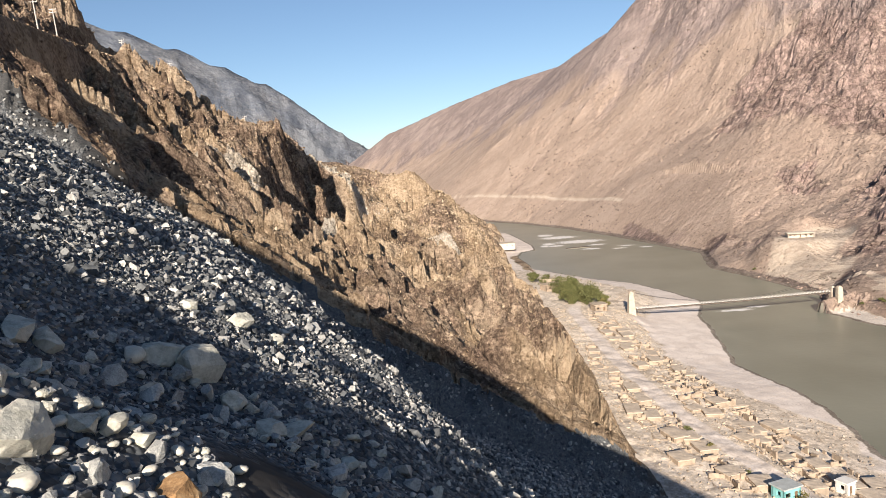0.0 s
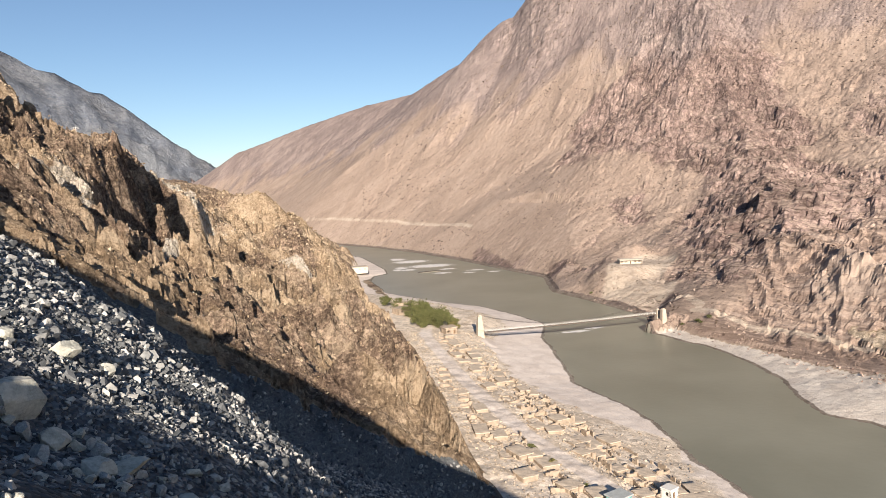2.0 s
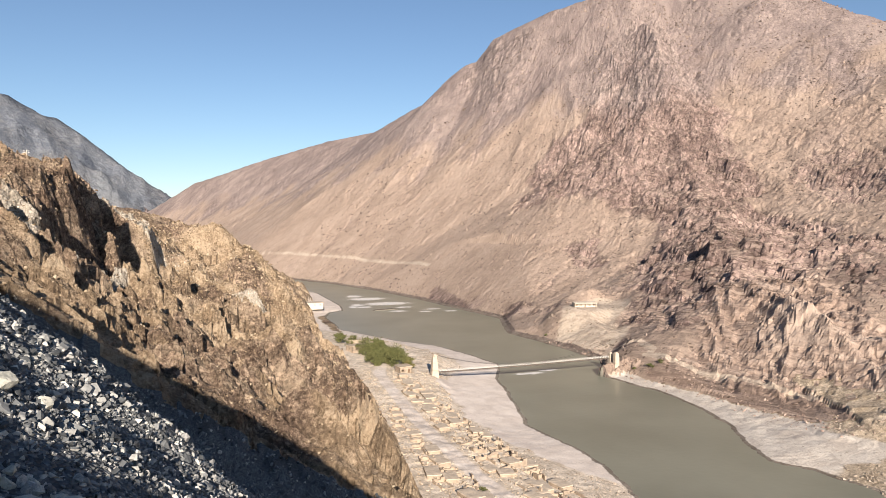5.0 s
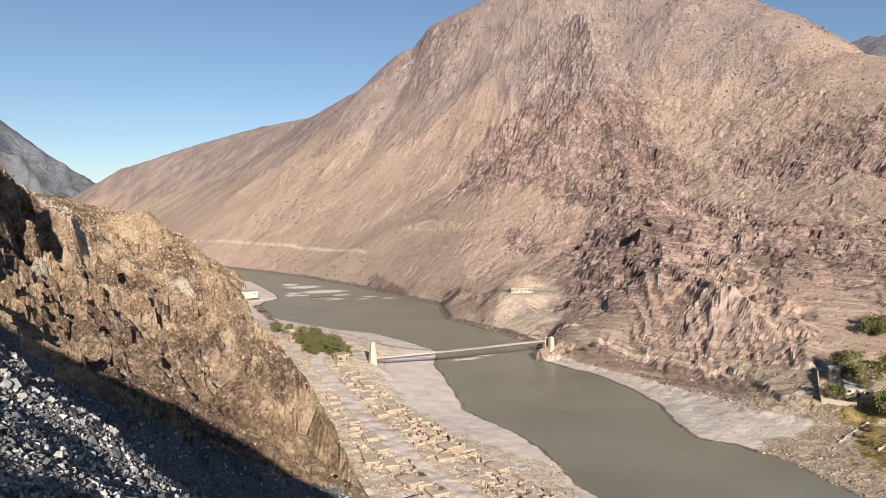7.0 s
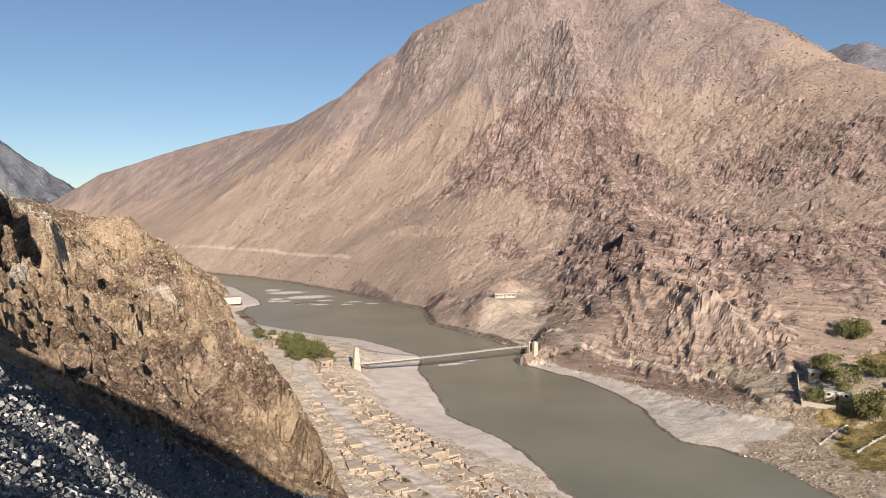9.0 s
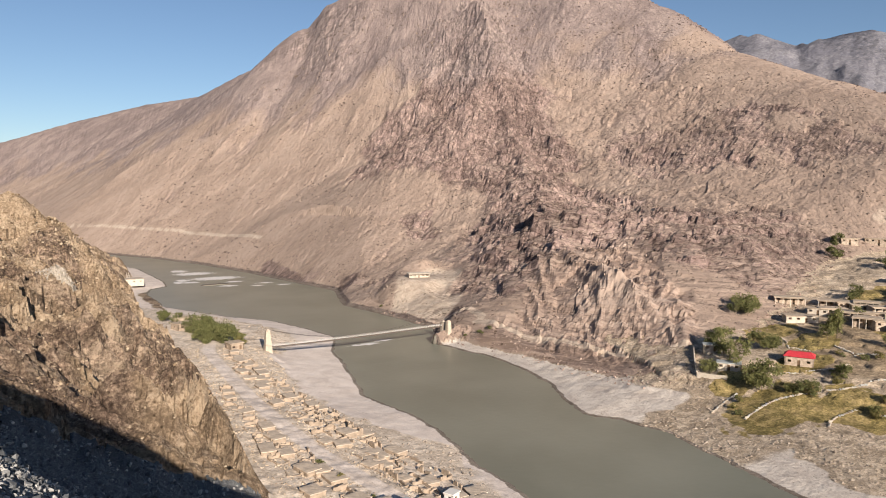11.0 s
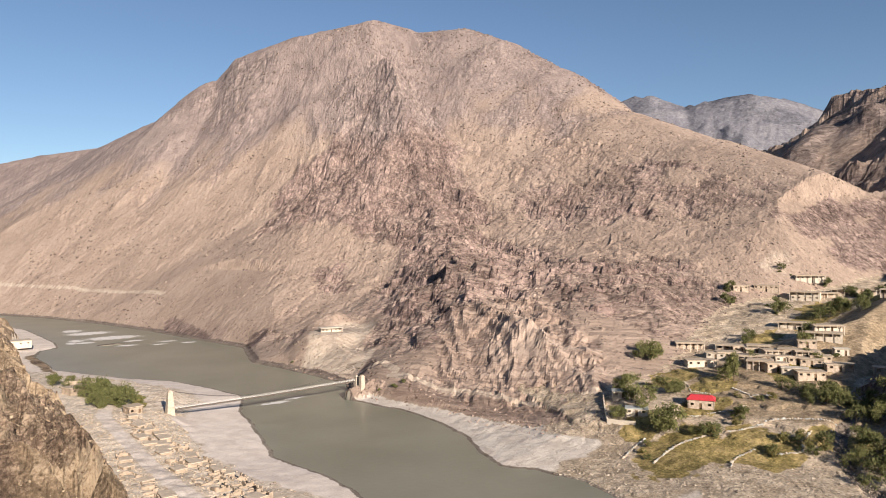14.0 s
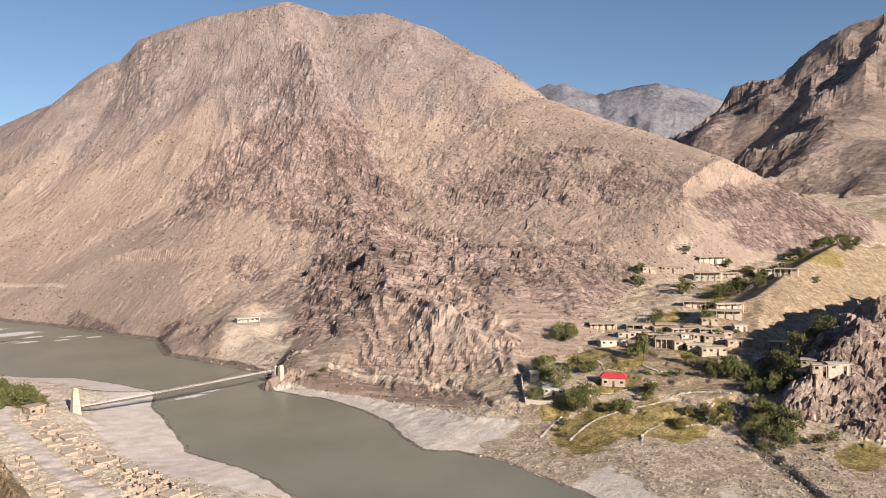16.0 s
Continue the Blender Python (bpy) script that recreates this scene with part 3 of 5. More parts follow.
M_RUST_STONE = rocky("rusty_orange_stone", [(0.12, 0.07, 0.04), (0.32, 0.19, 0.09), (0.46, 0.32, 0.18)], 0.35, 0.03, 0.5, distance=0.015)
M_BED = rocky("river_bed", [(0.15, 0.14, 0.11), (0.2, 0.18, 0.15)], 10, 1.0, 0.4)


def landscape(name, base, other, mask, patch, grain, bump=0.9, distance=1.0, fleck=0.5, more=(), streak=None, edge=0.35, ragged=1.1, facet=0.9, face_side=1.0, seams=0.0, pale=(0.46, 0.36, 0.29), along="", dust=0.0):
    """Bare ground of two kinds that meet along a mask of the terrain, broken by patches, streaks down the slope and dark flecks of loose stone.
    base, other: three colours from dark to light. more: further (mask, colours) laid over. patch and grain in metres."""
    m, n, l, b = material(name)
    tc = n.new("ShaderNodeTexCoord")
    mp = n.new("ShaderNodeMapping")
    if streak:
        mp.vector_type = "TEXTURE"
        mp.inputs["Rotation"].default_value = (0, 0, radians(streak[0]))
        mp.inputs["Scale"].default_value = (1, streak[1], 1.6)
    l.new(tc.outputs["Object"], mp.inputs["Vector"])
    if along:
        mp = n.new("ShaderNodeAttribute")
        mp.attribute_name = along

    lie = mp.outputs["Vector"]

    def tex(size, detail, rough, vector, twist=0.0):
        t = n.new("ShaderNodeTexNoise")
        t.inputs["Scale"].default_value, t.inputs["Detail"].default_value = 1 / size, detail
        t.inputs["Roughness"].default_value, t.inputs["Distortion"].default_value = rough, twist
        l.new(vector, t.inputs["Vector"])
        return t.outputs[0]

    def math2(op, a, c):
        k = n.new("ShaderNodeMath")
        k.operation = op
        for v, socket in ((a, k.inputs[0]), (c, k.inputs[1])):
            if isinstance(v, (int, float)):
                socket.default_value = v
            else:
                l.new(v, socket)
        return k.outputs[0]

    plain = tc.outputs["Object"]
    wide = tex(patch, 8, 0.6, lie, 0.8)
    fine = tex(grain, 7, 0.72, lie, 0.5)
    blend = math2("ADD", math2("MULTIPLY", wide, 0.55), math2("MULTIPLY", fine, 0.65))

    def tones(colours):
        r = ramp(n, [(0.60 + 0.075 * (i - 1), c) for i, c in enumerate(colours)])
        l.new(blend, r.inputs[0])
        return r.outputs[0]

    def over(below, above, key, soft, ragged):
        at = n.new("ShaderNodeAttribute")
        at.attribute_name = key
        f = math2("ADD", at.outputs["Fac"], math2("MULTIPLY", math2("SUBTRACT", wide, 0.5), ragged))
        k = n.new("ShaderNodeMapRange")
        k.interpolation_type = "SMOOTHSTEP"
        k.inputs["From Min"].default_value, k.inputs["From Max"].default_value = 0.5 - soft, 0.5 + soft
        l.new(f, k.inputs["Value"])
        mx = n.new("ShaderNodeMix")
        mx.data_type = "RGBA"
        l.new(k.outputs[0], mx.inputs[0])
        l.new(below, mx.inputs[6])
        l.new(above, mx.inputs[7])
        return mx.outputs[2]

    colour = over(tones(base), tones(other), mask, edge, ragged)
    if dust:     # sand caught on the flatter ledges of the rock
        geo = n.new("ShaderNodeNewGeometry")
        up = n.new("ShaderNodeSeparateXYZ")
        l.new(geo.outputs["True Normal"], up.inputs[0])
        k = n.new("ShaderNodeMapRange")
        k.inputs["From Min"].default_value, k.inputs["From Max"].default_value, k.inputs["To Max"].default_value = 0.78, 0.93, dust
        l.new(math2("ADD", up.outputs["Z"], math2("MULTIPLY", math2("SUBTRACT", fine, 0.5), 0.5)), k.inputs["Value"])
        mx = n.new("ShaderNodeMix")
        mx.data_type = "RGBA"
        l.new(k.outputs[0], mx.inputs[0])
        l.new(colour, mx.inputs[6])
        l.new(tones(base), mx.inputs[7])
        colour = mx.outputs[2]
    for key, colours in more:
        colour = over(colour, tones(colours), key, 0.15, 0.35)
    # facets: broken faces of rock, each of its own shade, parted by cracks
    at = n.new("ShaderNodeAttribute")
    at.attribute_name = mask
    bent = n.new("ShaderNodeMix")
    bent.data_type, bent.blend_type = "RGBA", "LINEAR_LIGHT"
    bent.inputs[0].default_value = grain * 0.3
    tw = n.new("ShaderNodeTexNoise")
    tw.inputs["Scale"].default_value, tw.inputs["Detail"].default_value = 0.22 / grain, 4
    l.new(lie, tw.inputs["Vector"])
    l.new(lie, bent.inputs[6])
    l.new(tw.outputs["Color"], bent.inputs[7])
    relief = None
    for size, weight in ((grain * 2.6, facet), (grain * 0.95, facet * 0.8)):
        cell = n.new("ShaderNodeTexVoronoi")
        cell.inputs["Scale"].default_value = 1 / size
        l.new(bent.outputs[2], cell.inputs["Vector"])
        bw = n.new("ShaderNodeSeparateColor")
        l.new(cell.outputs["Color"], bw.inputs[0])
        amount = math2("MULTIPLY", math2("ADD", math2("MULTIPLY", at.outputs["Fac"], 0.85 * face_side), 0.15 if face_side > 0 else 1.0), weight)
        shade = math2("ADD", 1.0, math2("MULTIPLY", math2("SUBTRACT", bw.outputs[0], 0.52), amount))
        k = n.new("ShaderNodeVectorMath")
        k.operation = "SCALE"
        l.new(colour, k.inputs[0])
        l.new(shade, k.inputs["Scale"])
        colour = k.outputs[0]
        relief = cell.outputs["Distance"] if relief is None else math2("ADD", relief, math2("MULTIPLY", cell.outputs["Distance"], 0.5))
    # dark cracks and pale seams that run down broken rock
    if seams:
        amount = math2("ADD", math2("MULTIPLY", at.outputs["Fac"], 0.93 * seams), 0.07 * seams)
        for size, width in ((grain * 5.0, 0.05), (grain * 1.9, 0.07)):
            cell = n.new("ShaderNodeTexVoronoi")
            cell.feature = "DISTANCE_TO_EDGE"
            cell.inputs["Scale"].default_value = 1 / size
            l.new(bent.outputs[2], cell.inputs["Vector"])
            k = n.new("ShaderNodeMapRange")
            k.inputs["From Min"].default_value, k.inputs["From Max"].default_value = 0.0, width
            k.inputs["To Min"].default_value, k.inputs["To Max"].default_value = 1.0, 0.0
            l.new(cell.outputs["Distance"], k.inputs["Value"])
            broken = math2("MULTIPLY", k.outputs[0], math2("GREATER_THAN", tex(size * 1.3, 3, 0.6, plain), 0.5))
            mx = n.new("ShaderNodeMix")
            mx.data_type, mx.blend_type = "RGBA", "MULTIPLY"
            l.new(math2("MULTIPLY", broken, amount), mx.inputs[0])
            l.new(colour, mx.inputs[6])
            mx.inputs[7].default_value = (0.36, 0.33, 0.32, 1)
            colour = mx.outputs[2]
        k = n.new("ShaderNodeMapRange")
        k.inputs["From Min"].default_value, k.inputs["From Max"].default_value = 0.585, 0.63
        l.new(tex(grain * 2.4, 6, 0.72, lie, 0.9), k.inputs["Value"])
        mx = n.new("ShaderNodeMix")
        mx.data_type = "RGBA"
        l.new(math2("MULTIPLY", k.outputs[0], math2("MULTIPLY", amount, 0.5)), mx.inputs[0])
        l.new(colour, mx.inputs[6])
        mx.inputs[7].default_value = (*pale, 1)
        colour = mx.outputs[2]
    # flecks: loose stones and low scrub
    vo = n.new("ShaderNodeTexVoronoi")
    vo.inputs["Scale"].default_value, vo.inputs["Randomness"].default_value = 0.55 / grain, 1.0
    l.new(plain, vo.inputs["Vector"])
    few = tex(grain * 6, 3, 0.5, plain)
    spot = n.new("ShaderNodeMapRange")
    spot.inputs["From Min"].default_value, spot.inputs["From Max"].default_value = 0.16, 0.30
    spot.inputs["To Min"].default_value, spot.inputs["To Max"].default_value = 1.0, 0.0
    l.new(math2("ADD", vo.outputs["Distance"], math2("MULTIPLY", math2("SUBTRACT", 0.62, few), 0.9)), spot.inputs["Value"])
    dark = n.new("ShaderNodeMix")
    dark.data_type, dark.blend_type = "RGBA", "MULTIPLY"
    l.new(math2("MULTIPLY", spot.outputs[0], fleck), dark.inputs[0])
    l.new(colour, dark.inputs[6])
    dark.inputs[7].default_value = (0.32, 0.29, 0.26, 1)
    l.new(dark.outputs[2], b.inputs["Base Color"])
    rough = tex(grain * 1.6, 9, 0.78, lie, 0.5)
    bp = n.new("ShaderNodeBump")
    bp.inputs["Strength"].default_value, bp.inputs["Distance"].default_value = bump, distance
    l.new(math2("ADD", rough, math2("MULTIPLY", relief, 0.5)), bp.inputs["Height"])
    l.new(bp.outputs[0], b.inputs["Normal"])
    b.inputs["Roughness"].default_value = 0.95
    b.inputs["Specular IOR Level"].default_value = 0.12
    return m


TAN = [(0.305, 0.231, 0.183), (0.35, 0.266, 0.211), (0.395, 0.305, 0.244)]
UMBER = [(0.15, 0.107, 0.093), (0.215, 0.156, 0.136), (0.305, 0.227, 0.195)]
# Far ranges: the air's haze is put into these rock colours.
HAZE_GREY = [(0.15, 0.165, 0.195), (0.20, 0.213, 0.235), (0.255, 0.265, 0.275)]
HAZE_DIM = [(0.115, 0.125, 0.145), (0.16, 0.168, 0.185), (0.22, 0.222, 0.23)]
# The "green" mask here greys the heights: haze put into the rock colour.
M_MOUNT = landscape("mountain_rock", TAN, UMBER, "crag", 45, 2.0, 0.9, 1.6, 0.8, along="flow", dust=0.75, facet=0.5, seams=0.85, ragged=0.5, edge=0.25, more=(("rust", [(0.23, 0.168, 0.134), (0.335, 0.25, 0.20), (0.43, 0.335, 0.272)]), ("sand", [(0.40, 0.32, 0.25), (0.48, 0.39, 0.31), (0.54, 0.45, 0.36)]), ("wet", [(0.10, 0.078, 0.068), (0.15, 0.115, 0.098), (0.22, 0.175, 0.148)]), ("green", [(0.20, 0.157, 0.145), (0.25, 0.198, 0.18), (0.305, 0.244, 0.217)])))
M_HILL = landscape("brown_hill_rock", [(0.185, 0.133, 0.088), (0.30, 0.222, 0.148), (0.42, 0.327, 0.23)], [(0.105, 0.073, 0.054), (0.195, 0.14, 0.102), (0.32, 0.245, 0.178)], "crag", 14, 0.9, 1.0, 1.1, 0.8, facet=0.7, seams=0.7, pale=(0.44, 0.34, 0.23), more=(("sand", [(0.30, 0.26, 0.21), (0.41, 0.36, 0.295), (0.50, 0.445, 0.37)]),))
M_TERRACE = landscape("pale_dry_earth", [(0.46, 0.38, 0.295), (0.55, 0.465, 0.375), (0.62, 0.535, 0.44)], [(0.55, 0.475, 0.415), (0.625, 0.545, 0.48), (0.68, 0.60, 0.53)], "sand", 9, 0.55, 0.4, 0.07, 0.4, edge=0.2, ragged=0.35, facet=0.45, face_side=-1.2, more=(("wet", [(0.15, 0.125, 0.10), (0.20, 0.17, 0.14), (0.26, 0.22, 0.18)]),))
M_FAN = landscape("fan_gravel", [(0.285, 0.225, 0.16), (0.385, 0.31, 0.228), (0.48, 0.395, 0.30)], [(0.46, 0.40, 0.345), (0.54, 0.48, 0.415), (0.60, 0.54, 0.47)], "sand", 8, 0.7, 0.8, 0.3, 0.6, edge=0.2, ragged=0.35, facet=0.5, face_side=-1.2, more=(("rust", [(0.225, 0.17, 0.11), (0.28, 0.213, 0.14), (0.33, 0.255, 0.172)]), ("green", [(0.15, 0.122, 0.048), (0.25, 0.192, 0.075), (0.33, 0.25, 0.115)]), ("wet", [(0.13, 0.105, 0.085), (0.18, 0.15, 0.12), (0.24, 0.20, 0.165)])))
# Blue-grey haze of distance is mixed into both rocks' base colours.
M_HAZE = landscape("haze_tinted_rock", HAZE_GREY, HAZE_DIM, "crag", 160, 12, 0.8, 8.0, 0.2, facet=0.4)
M_FAR_HAZE = landscape("haze_tinted_far_rock", [(0.155, 0.152, 0.175), (0.195, 0.19, 0.21), (0.245, 0.237, 0.25)], [(0.115, 0.114, 0.135), (0.15, 0.148, 0.168), (0.195, 0.19, 0.205)], "crag", 160, 12, 0.8, 8.0, 0.2, facet=0.4)
M_DARK_MOUNT = landscape("dark_mountain_rock", [(0.22, 0.165, 0.135), (0.285, 0.22, 0.18), (0.35, 0.275, 0.225)], [(0.14, 0.108, 0.097), (0.20, 0.157, 0.14), (0.28, 0.225, 0.195)], "crag", 60, 5, 1.0, 5.0, 0.4, streak=(20, 2.0), facet=0.5, seams=0.6)
M_CRAG = landscape("pink_crag_rock", [(0.20, 0.145, 0.115), (0.33, 0.25, 0.2), (0.45, 0.355, 0.29)], UMBER, "crag", 14, 1.2, 1.0, 1.2, 0.5, facet=0.6, seams=0.9)

M_WATER, n, l, b = material("silty_river_water")
tc = n.new("ShaderNodeTexCoord")
nz = n.new("ShaderNodeTexNoise")
nz.inputs["Scale"].default_value, nz.inputs["Detail"].default_value = 0.45, 6
l.new(tc.outputs["Object"], nz.inputs["Vector"])
bp = n.new("ShaderNodeBump")
bp.inputs["Strength"].default_value, bp.inputs["Distance"].default_value = 0.3, 0.12
l.new(nz.outputs[0], bp.inputs["Height"])
l.new(bp.outputs[0], b.inputs["Normal"])
nb = n.new("ShaderNodeTexNoise")
nb.inputs["Scale"].default_value, nb.inputs["Detail"].default_value = 0.025, 5
l.new(tc.outputs["Object"], nb.inputs["Vector"])
rp = ramp(n, [(0.35, (0.165, 0.166, 0.122)), (0.65, (0.21, 0.21, 0.16))])
l.new(nb.outputs[0], rp.inputs[0])
fo = n.new("ShaderNodeAttribute")
fo.attribute_name = "foam"
nf = n.new("ShaderNodeTexNoise")
nf.inputs["Scale"].default_value, nf.inputs["Detail"].default_value, nf.inputs["Roughness"].default_value = 0.3, 8, 0.75
l.new(tc.outputs["Object"], nf.inputs["Vector"])
mf = n.new("ShaderNodeMath")
mf.operation = "MULTIPLY_ADD"
l.new(fo.outputs["Fac"], mf.inputs[0])
mf.inputs[1].default_value = 0.55
l.new(nf.outputs[0], mf.inputs[2])
rf = n.new("ShaderNodeMapRange")
rf.inputs["From Min"].default_value, rf.inputs["From Max"].default_value = 0.74, 0.86
l.new(mf.outputs[0], rf.inputs["Value"])
mx = n.new("ShaderNodeMix")
mx.data_type = "RGBA"
l.new(rf.outputs[0], mx.inputs[0])
l.new(rp.outputs[0], mx.inputs[6])
mx.inputs[7].default_value = (0.72, 0.71, 0.68, 1)
l.new(mx.outputs[2], b.inputs["Base Color"])
b.inputs["Roughness"].default_value = 0.3
b.inputs["Specular IOR Level"].default_value = 0.35


# ---- the ground: one sheet, cut along its landforms ----
def mesh_object(name, verts, faces, mat, shade=True):
    me = bpy.data.meshes.new(name)
    verts, faces = np.asarray(verts, np.float32), np.asarray(faces, np.int32)
    k = faces.shape[1]
    me.vertices.add(len(verts))
    me.vertices.foreach_set("co", verts.ravel())
    me.loops.add(faces.size)
    me.loops.foreach_set("vertex_index", faces.ravel())
    me.polygons.add(len(faces))
    me.polygons.foreach_set("loop_start", np.arange(len(faces), dtype=np.int32) * k)
    me.polygons.foreach_set("use_smooth", np.full(len(faces), shade))
    me.materials.append(mat)
    me.update(calc_edges=True)
    return new(name, me)


view = np.arange(-84, 40.01, 0.155)
rest = np.arange(42, 276 - 0.5, 2.0)
AZ = np.radians(np.concatenate([view, rest]))
rad = [0.6]
while rad[-1] < 4900:
    a = rad[-1]
    rad.append(a * (1.035 if a < 60 else 1.01 if a < 120 else 1.0045 if a < 380 else 1.0054 if a < 1100 else 1.012 if a < 2200 else 1.02))
RAD = np.array([0.0] + rad)
gr, ga = np.meshgrid(RAD, AZ, indexing="ij")
gx, gy = -gr * np.sin(ga), gr * np.cos(ga)
gz, gk, masks = land(gx, gy)
masks = np.stack(masks, axis=-1).reshape(-1, 5)
rows_n, cols_n = gx.shape
idx = np.arange(rows_n * cols_n).reshape(rows_n, cols_n)
nxt = np.roll(idx, -1, axis=1)
quads = np.stack([idx[:-1], idx[1:], nxt[1:], nxt[:-1]], axis=-1).reshape(-1, 4)[:, ::-1]
qk = gk[:-1].reshape(-1)
pts = np.stack([gx, gy, gz], axis=-1).reshape(-1, 3)
FORMS = {
    0: ("river_bed", M_BED, "silty river bed under the grey-green water", "river bed"),
    1: ("ground_near_bank", M_TERRACE, "pale dry earth and sand bank beside the river", "river bank"),
    2: ("ground_far_bank", M_FAN, "gravelly fan and sand bank under the mountain", "river bank"),
    3: ("scree_slope", M_SCREE, "steep grey scree slope of broken stones in shade", "scree"),
    4: ("hillside", M_HILL, "steep brown rocky hillside with craggy spurs", "hillside"),
    5: ("mountain_main", M_MOUNT, "huge bare reddish-brown rocky mountain over the river", "mountain"),
    6: ("mountain_range_left", M_HAZE, "distant hazy grey-blue mountain range beyond the hillside", "mountain"),
    7: ("mountain_range_far", M_HAZE, "faint far mountains at the valley's end", "mountain"),
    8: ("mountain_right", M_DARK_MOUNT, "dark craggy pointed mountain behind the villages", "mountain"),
    9: ("mountain_range_right", M_FAR_HAZE, "distant grey mountain range under the blue sky", "mountain"),
    10: ("crag_right", M_CRAG, "rugged pinkish rock crag beside the side valley", "crag"),
}
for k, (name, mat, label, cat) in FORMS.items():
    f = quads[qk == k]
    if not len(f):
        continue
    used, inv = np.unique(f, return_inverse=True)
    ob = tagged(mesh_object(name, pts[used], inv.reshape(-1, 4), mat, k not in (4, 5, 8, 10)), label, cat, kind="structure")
    for i, key in enumerate(MASK):
        ob.data.attributes.new(key, "FLOAT", "POINT").data.foreach_set("value", masks[used, i].astype(np.float32))
    if k == 5:
        across, along = flow(pts[used, 0], pts[used, 1])
        ob.data.attributes.new("flow", "FLOAT_VECTOR", "POINT").data.foreach_set("vector", np.stack([across, along / 1.8, pts[used, 2] / 1.6], -1).astype(np.float32).ravel())

# ---- the river ----
RAPIDS = [(104, 622, 9, 6), (128, 584, 9, 5), (150, 575, 8, 3), (119, 691, 20, 14), (130, 644, 24, 14), (101, 640, 6, 9), (139, 611, 9, 5), (160, 590, 9, 4), (172, 572, 7, 4), (110, 720, 9, 12), (95, 625, 4, 8), (137, 318, 10, 2.5), (150, 322, 6, 2), (176, 300, 2, 5)]
wx, wy = np.meshgrid(np.concatenate([[-2500, -600], np.arange(30, 262, 2.5), [600, 900]]), np.concatenate([[-800, -300], np.arange(60, 1000, 2.5), [1500, 2500]]), indexing="ij")
wi = np.arange(wx.size).reshape(wx.shape)
wq = np.stack([wi[:-1, :-1], wi[1:, :-1], wi[1:, 1:], wi[:-1, 1:]], axis=-1).reshape(-1, 4)
river = tagged(mesh_object("water_river", np.stack([wx, wy, 0 * wx], axis=-1).reshape(-1, 3), wq, M_WATER), "wide smooth grey-green silty river with small rapids", "river", kind="structure")
foam = np.zeros(wx.shape)
for fx, fy, ax, ay in RAPIDS:
    foam = np.maximum(foam, 1.15 - np.sqrt(((wx - fx) / (ax * 1.4)) ** 2 + ((wy - fy) / (ay * 1.4)) ** 2))
river.data.attributes.new("foam", "FLOAT", "POINT").data.foreach_set("value", foam.ravel().astype(np.float32))


# ---- small builders ----
def part(name, bm, mat, parent=None, label=""):
    me = bpy.data.meshes.new(name)
    bm.to_mesh(me)
    bm.free()
    me.materials.append(mat)
    ob = new(name, me)
    ob.parent = parent
    if label:
        tagged(ob, label)
    return ob


def thing(name, place, turn, label, category, group=""):
    e = new(name)
    e.matrix_basis = pose(*place, 0, 0, turn)
    return tagged(e, label, category, group)


def box(bm, x0, x1, y0, y1, z0, z1, m=None):
    v = [bm.verts.new((x, y, z)) for z in (z0, z1) for x, y in ((x0, y0), (x1, y0), (x1, y1), (x0, y1))]
    for a in ((3, 2, 1, 0), (4, 5, 6, 7), (0, 1, 5, 4), (1, 2, 6, 5), (2, 3, 7, 6), (3, 0, 4, 7)):
        bm.faces.new([v[i] for i in a])
    if m is not None:
        bmesh.ops.transform(bm, matrix=m, verts=v)
    return v


def rod(bm, a, b, r0, r1, sides=6):
    """A tapered rod from a to b."""
    a, b = Vector(a), Vector(b)
    turn = (b - a).to_track_quat("Z", "Y").to_matrix()
    rings = []
    for c, r in ((a, r0), (b, r1)):
        rings.append([bm.verts.new(c + turn @ Vector((r * math.cos(2 * math.pi * i / sides), r * math.sin(2 * math.pi * i / sides), 0))) for i in range(sides)])
    for i in range(sides):
        j = (i + 1) % sides
        bm.faces.new((rings[0][i], rings[0][j], rings[1][j], rings[1][i]))
    bm.faces.new(rings[0][::-1])
    bm.faces.new(rings[1])


def floor_at(*places):
    p = np.array(places, float)
    return land(p[:, 0], p[:, 1])[0]


def paint(name, colour, spread=0.25, size=0.6, rough=0.85, metal=0.0):
    r, g, b = colour
    m = rocky(name, [tuple(c * (1 - spread) for c in colour), colour, tuple(min(1, c * (1 + spread)) for c in colour)], size, size * 0.12, 0.3, rough, distance=0.02)
    m.node_tree.nodes["Principled BSDF"].inputs["Metallic"].default_value = metal
    return m


M_MUD = paint("pale_mud_wall", (0.315, 0.25, 0.19), 0.25, 1.5)
M_EARTH_ROOF = paint("flat_mud_roof", (0.47, 0.39, 0.305), 0.2, 2.0)
M_MASONRY = paint("pale_tower_masonry", (0.44, 0.37, 0.295), 0.2, 0.8)
M_RUBBLE = paint("dry_stone_wall", (0.42, 0.36, 0.29), 0.4, 0.5)
M_LIME = paint("whitewashed_wall", (0.52, 0.46, 0.38), 0.15, 1.2)
M_STONE_HOUSE = paint("village_stone_wall", (0.42, 0.34, 0.265), 0.28, 1.0)
M_ROOF = paint("earth_roof", (0.40, 0.325, 0.245), 0.22, 1.5)
M_RED = paint("red_metal_roof", (0.52, 0.05, 0.06), 0.15, 1.0, 0.5)
M_TIN = paint("grey_tin_roof", (0.36, 0.38, 0.37), 0.15, 1.0, 0.5)
M_TEAL = paint("turquoise_paint", (0.20, 0.46, 0.46), 0.12, 0.8, 0.6)
M_WHITE = paint("white_paint", (0.62, 0.60, 0.56), 0.08, 0.8, 0.6)
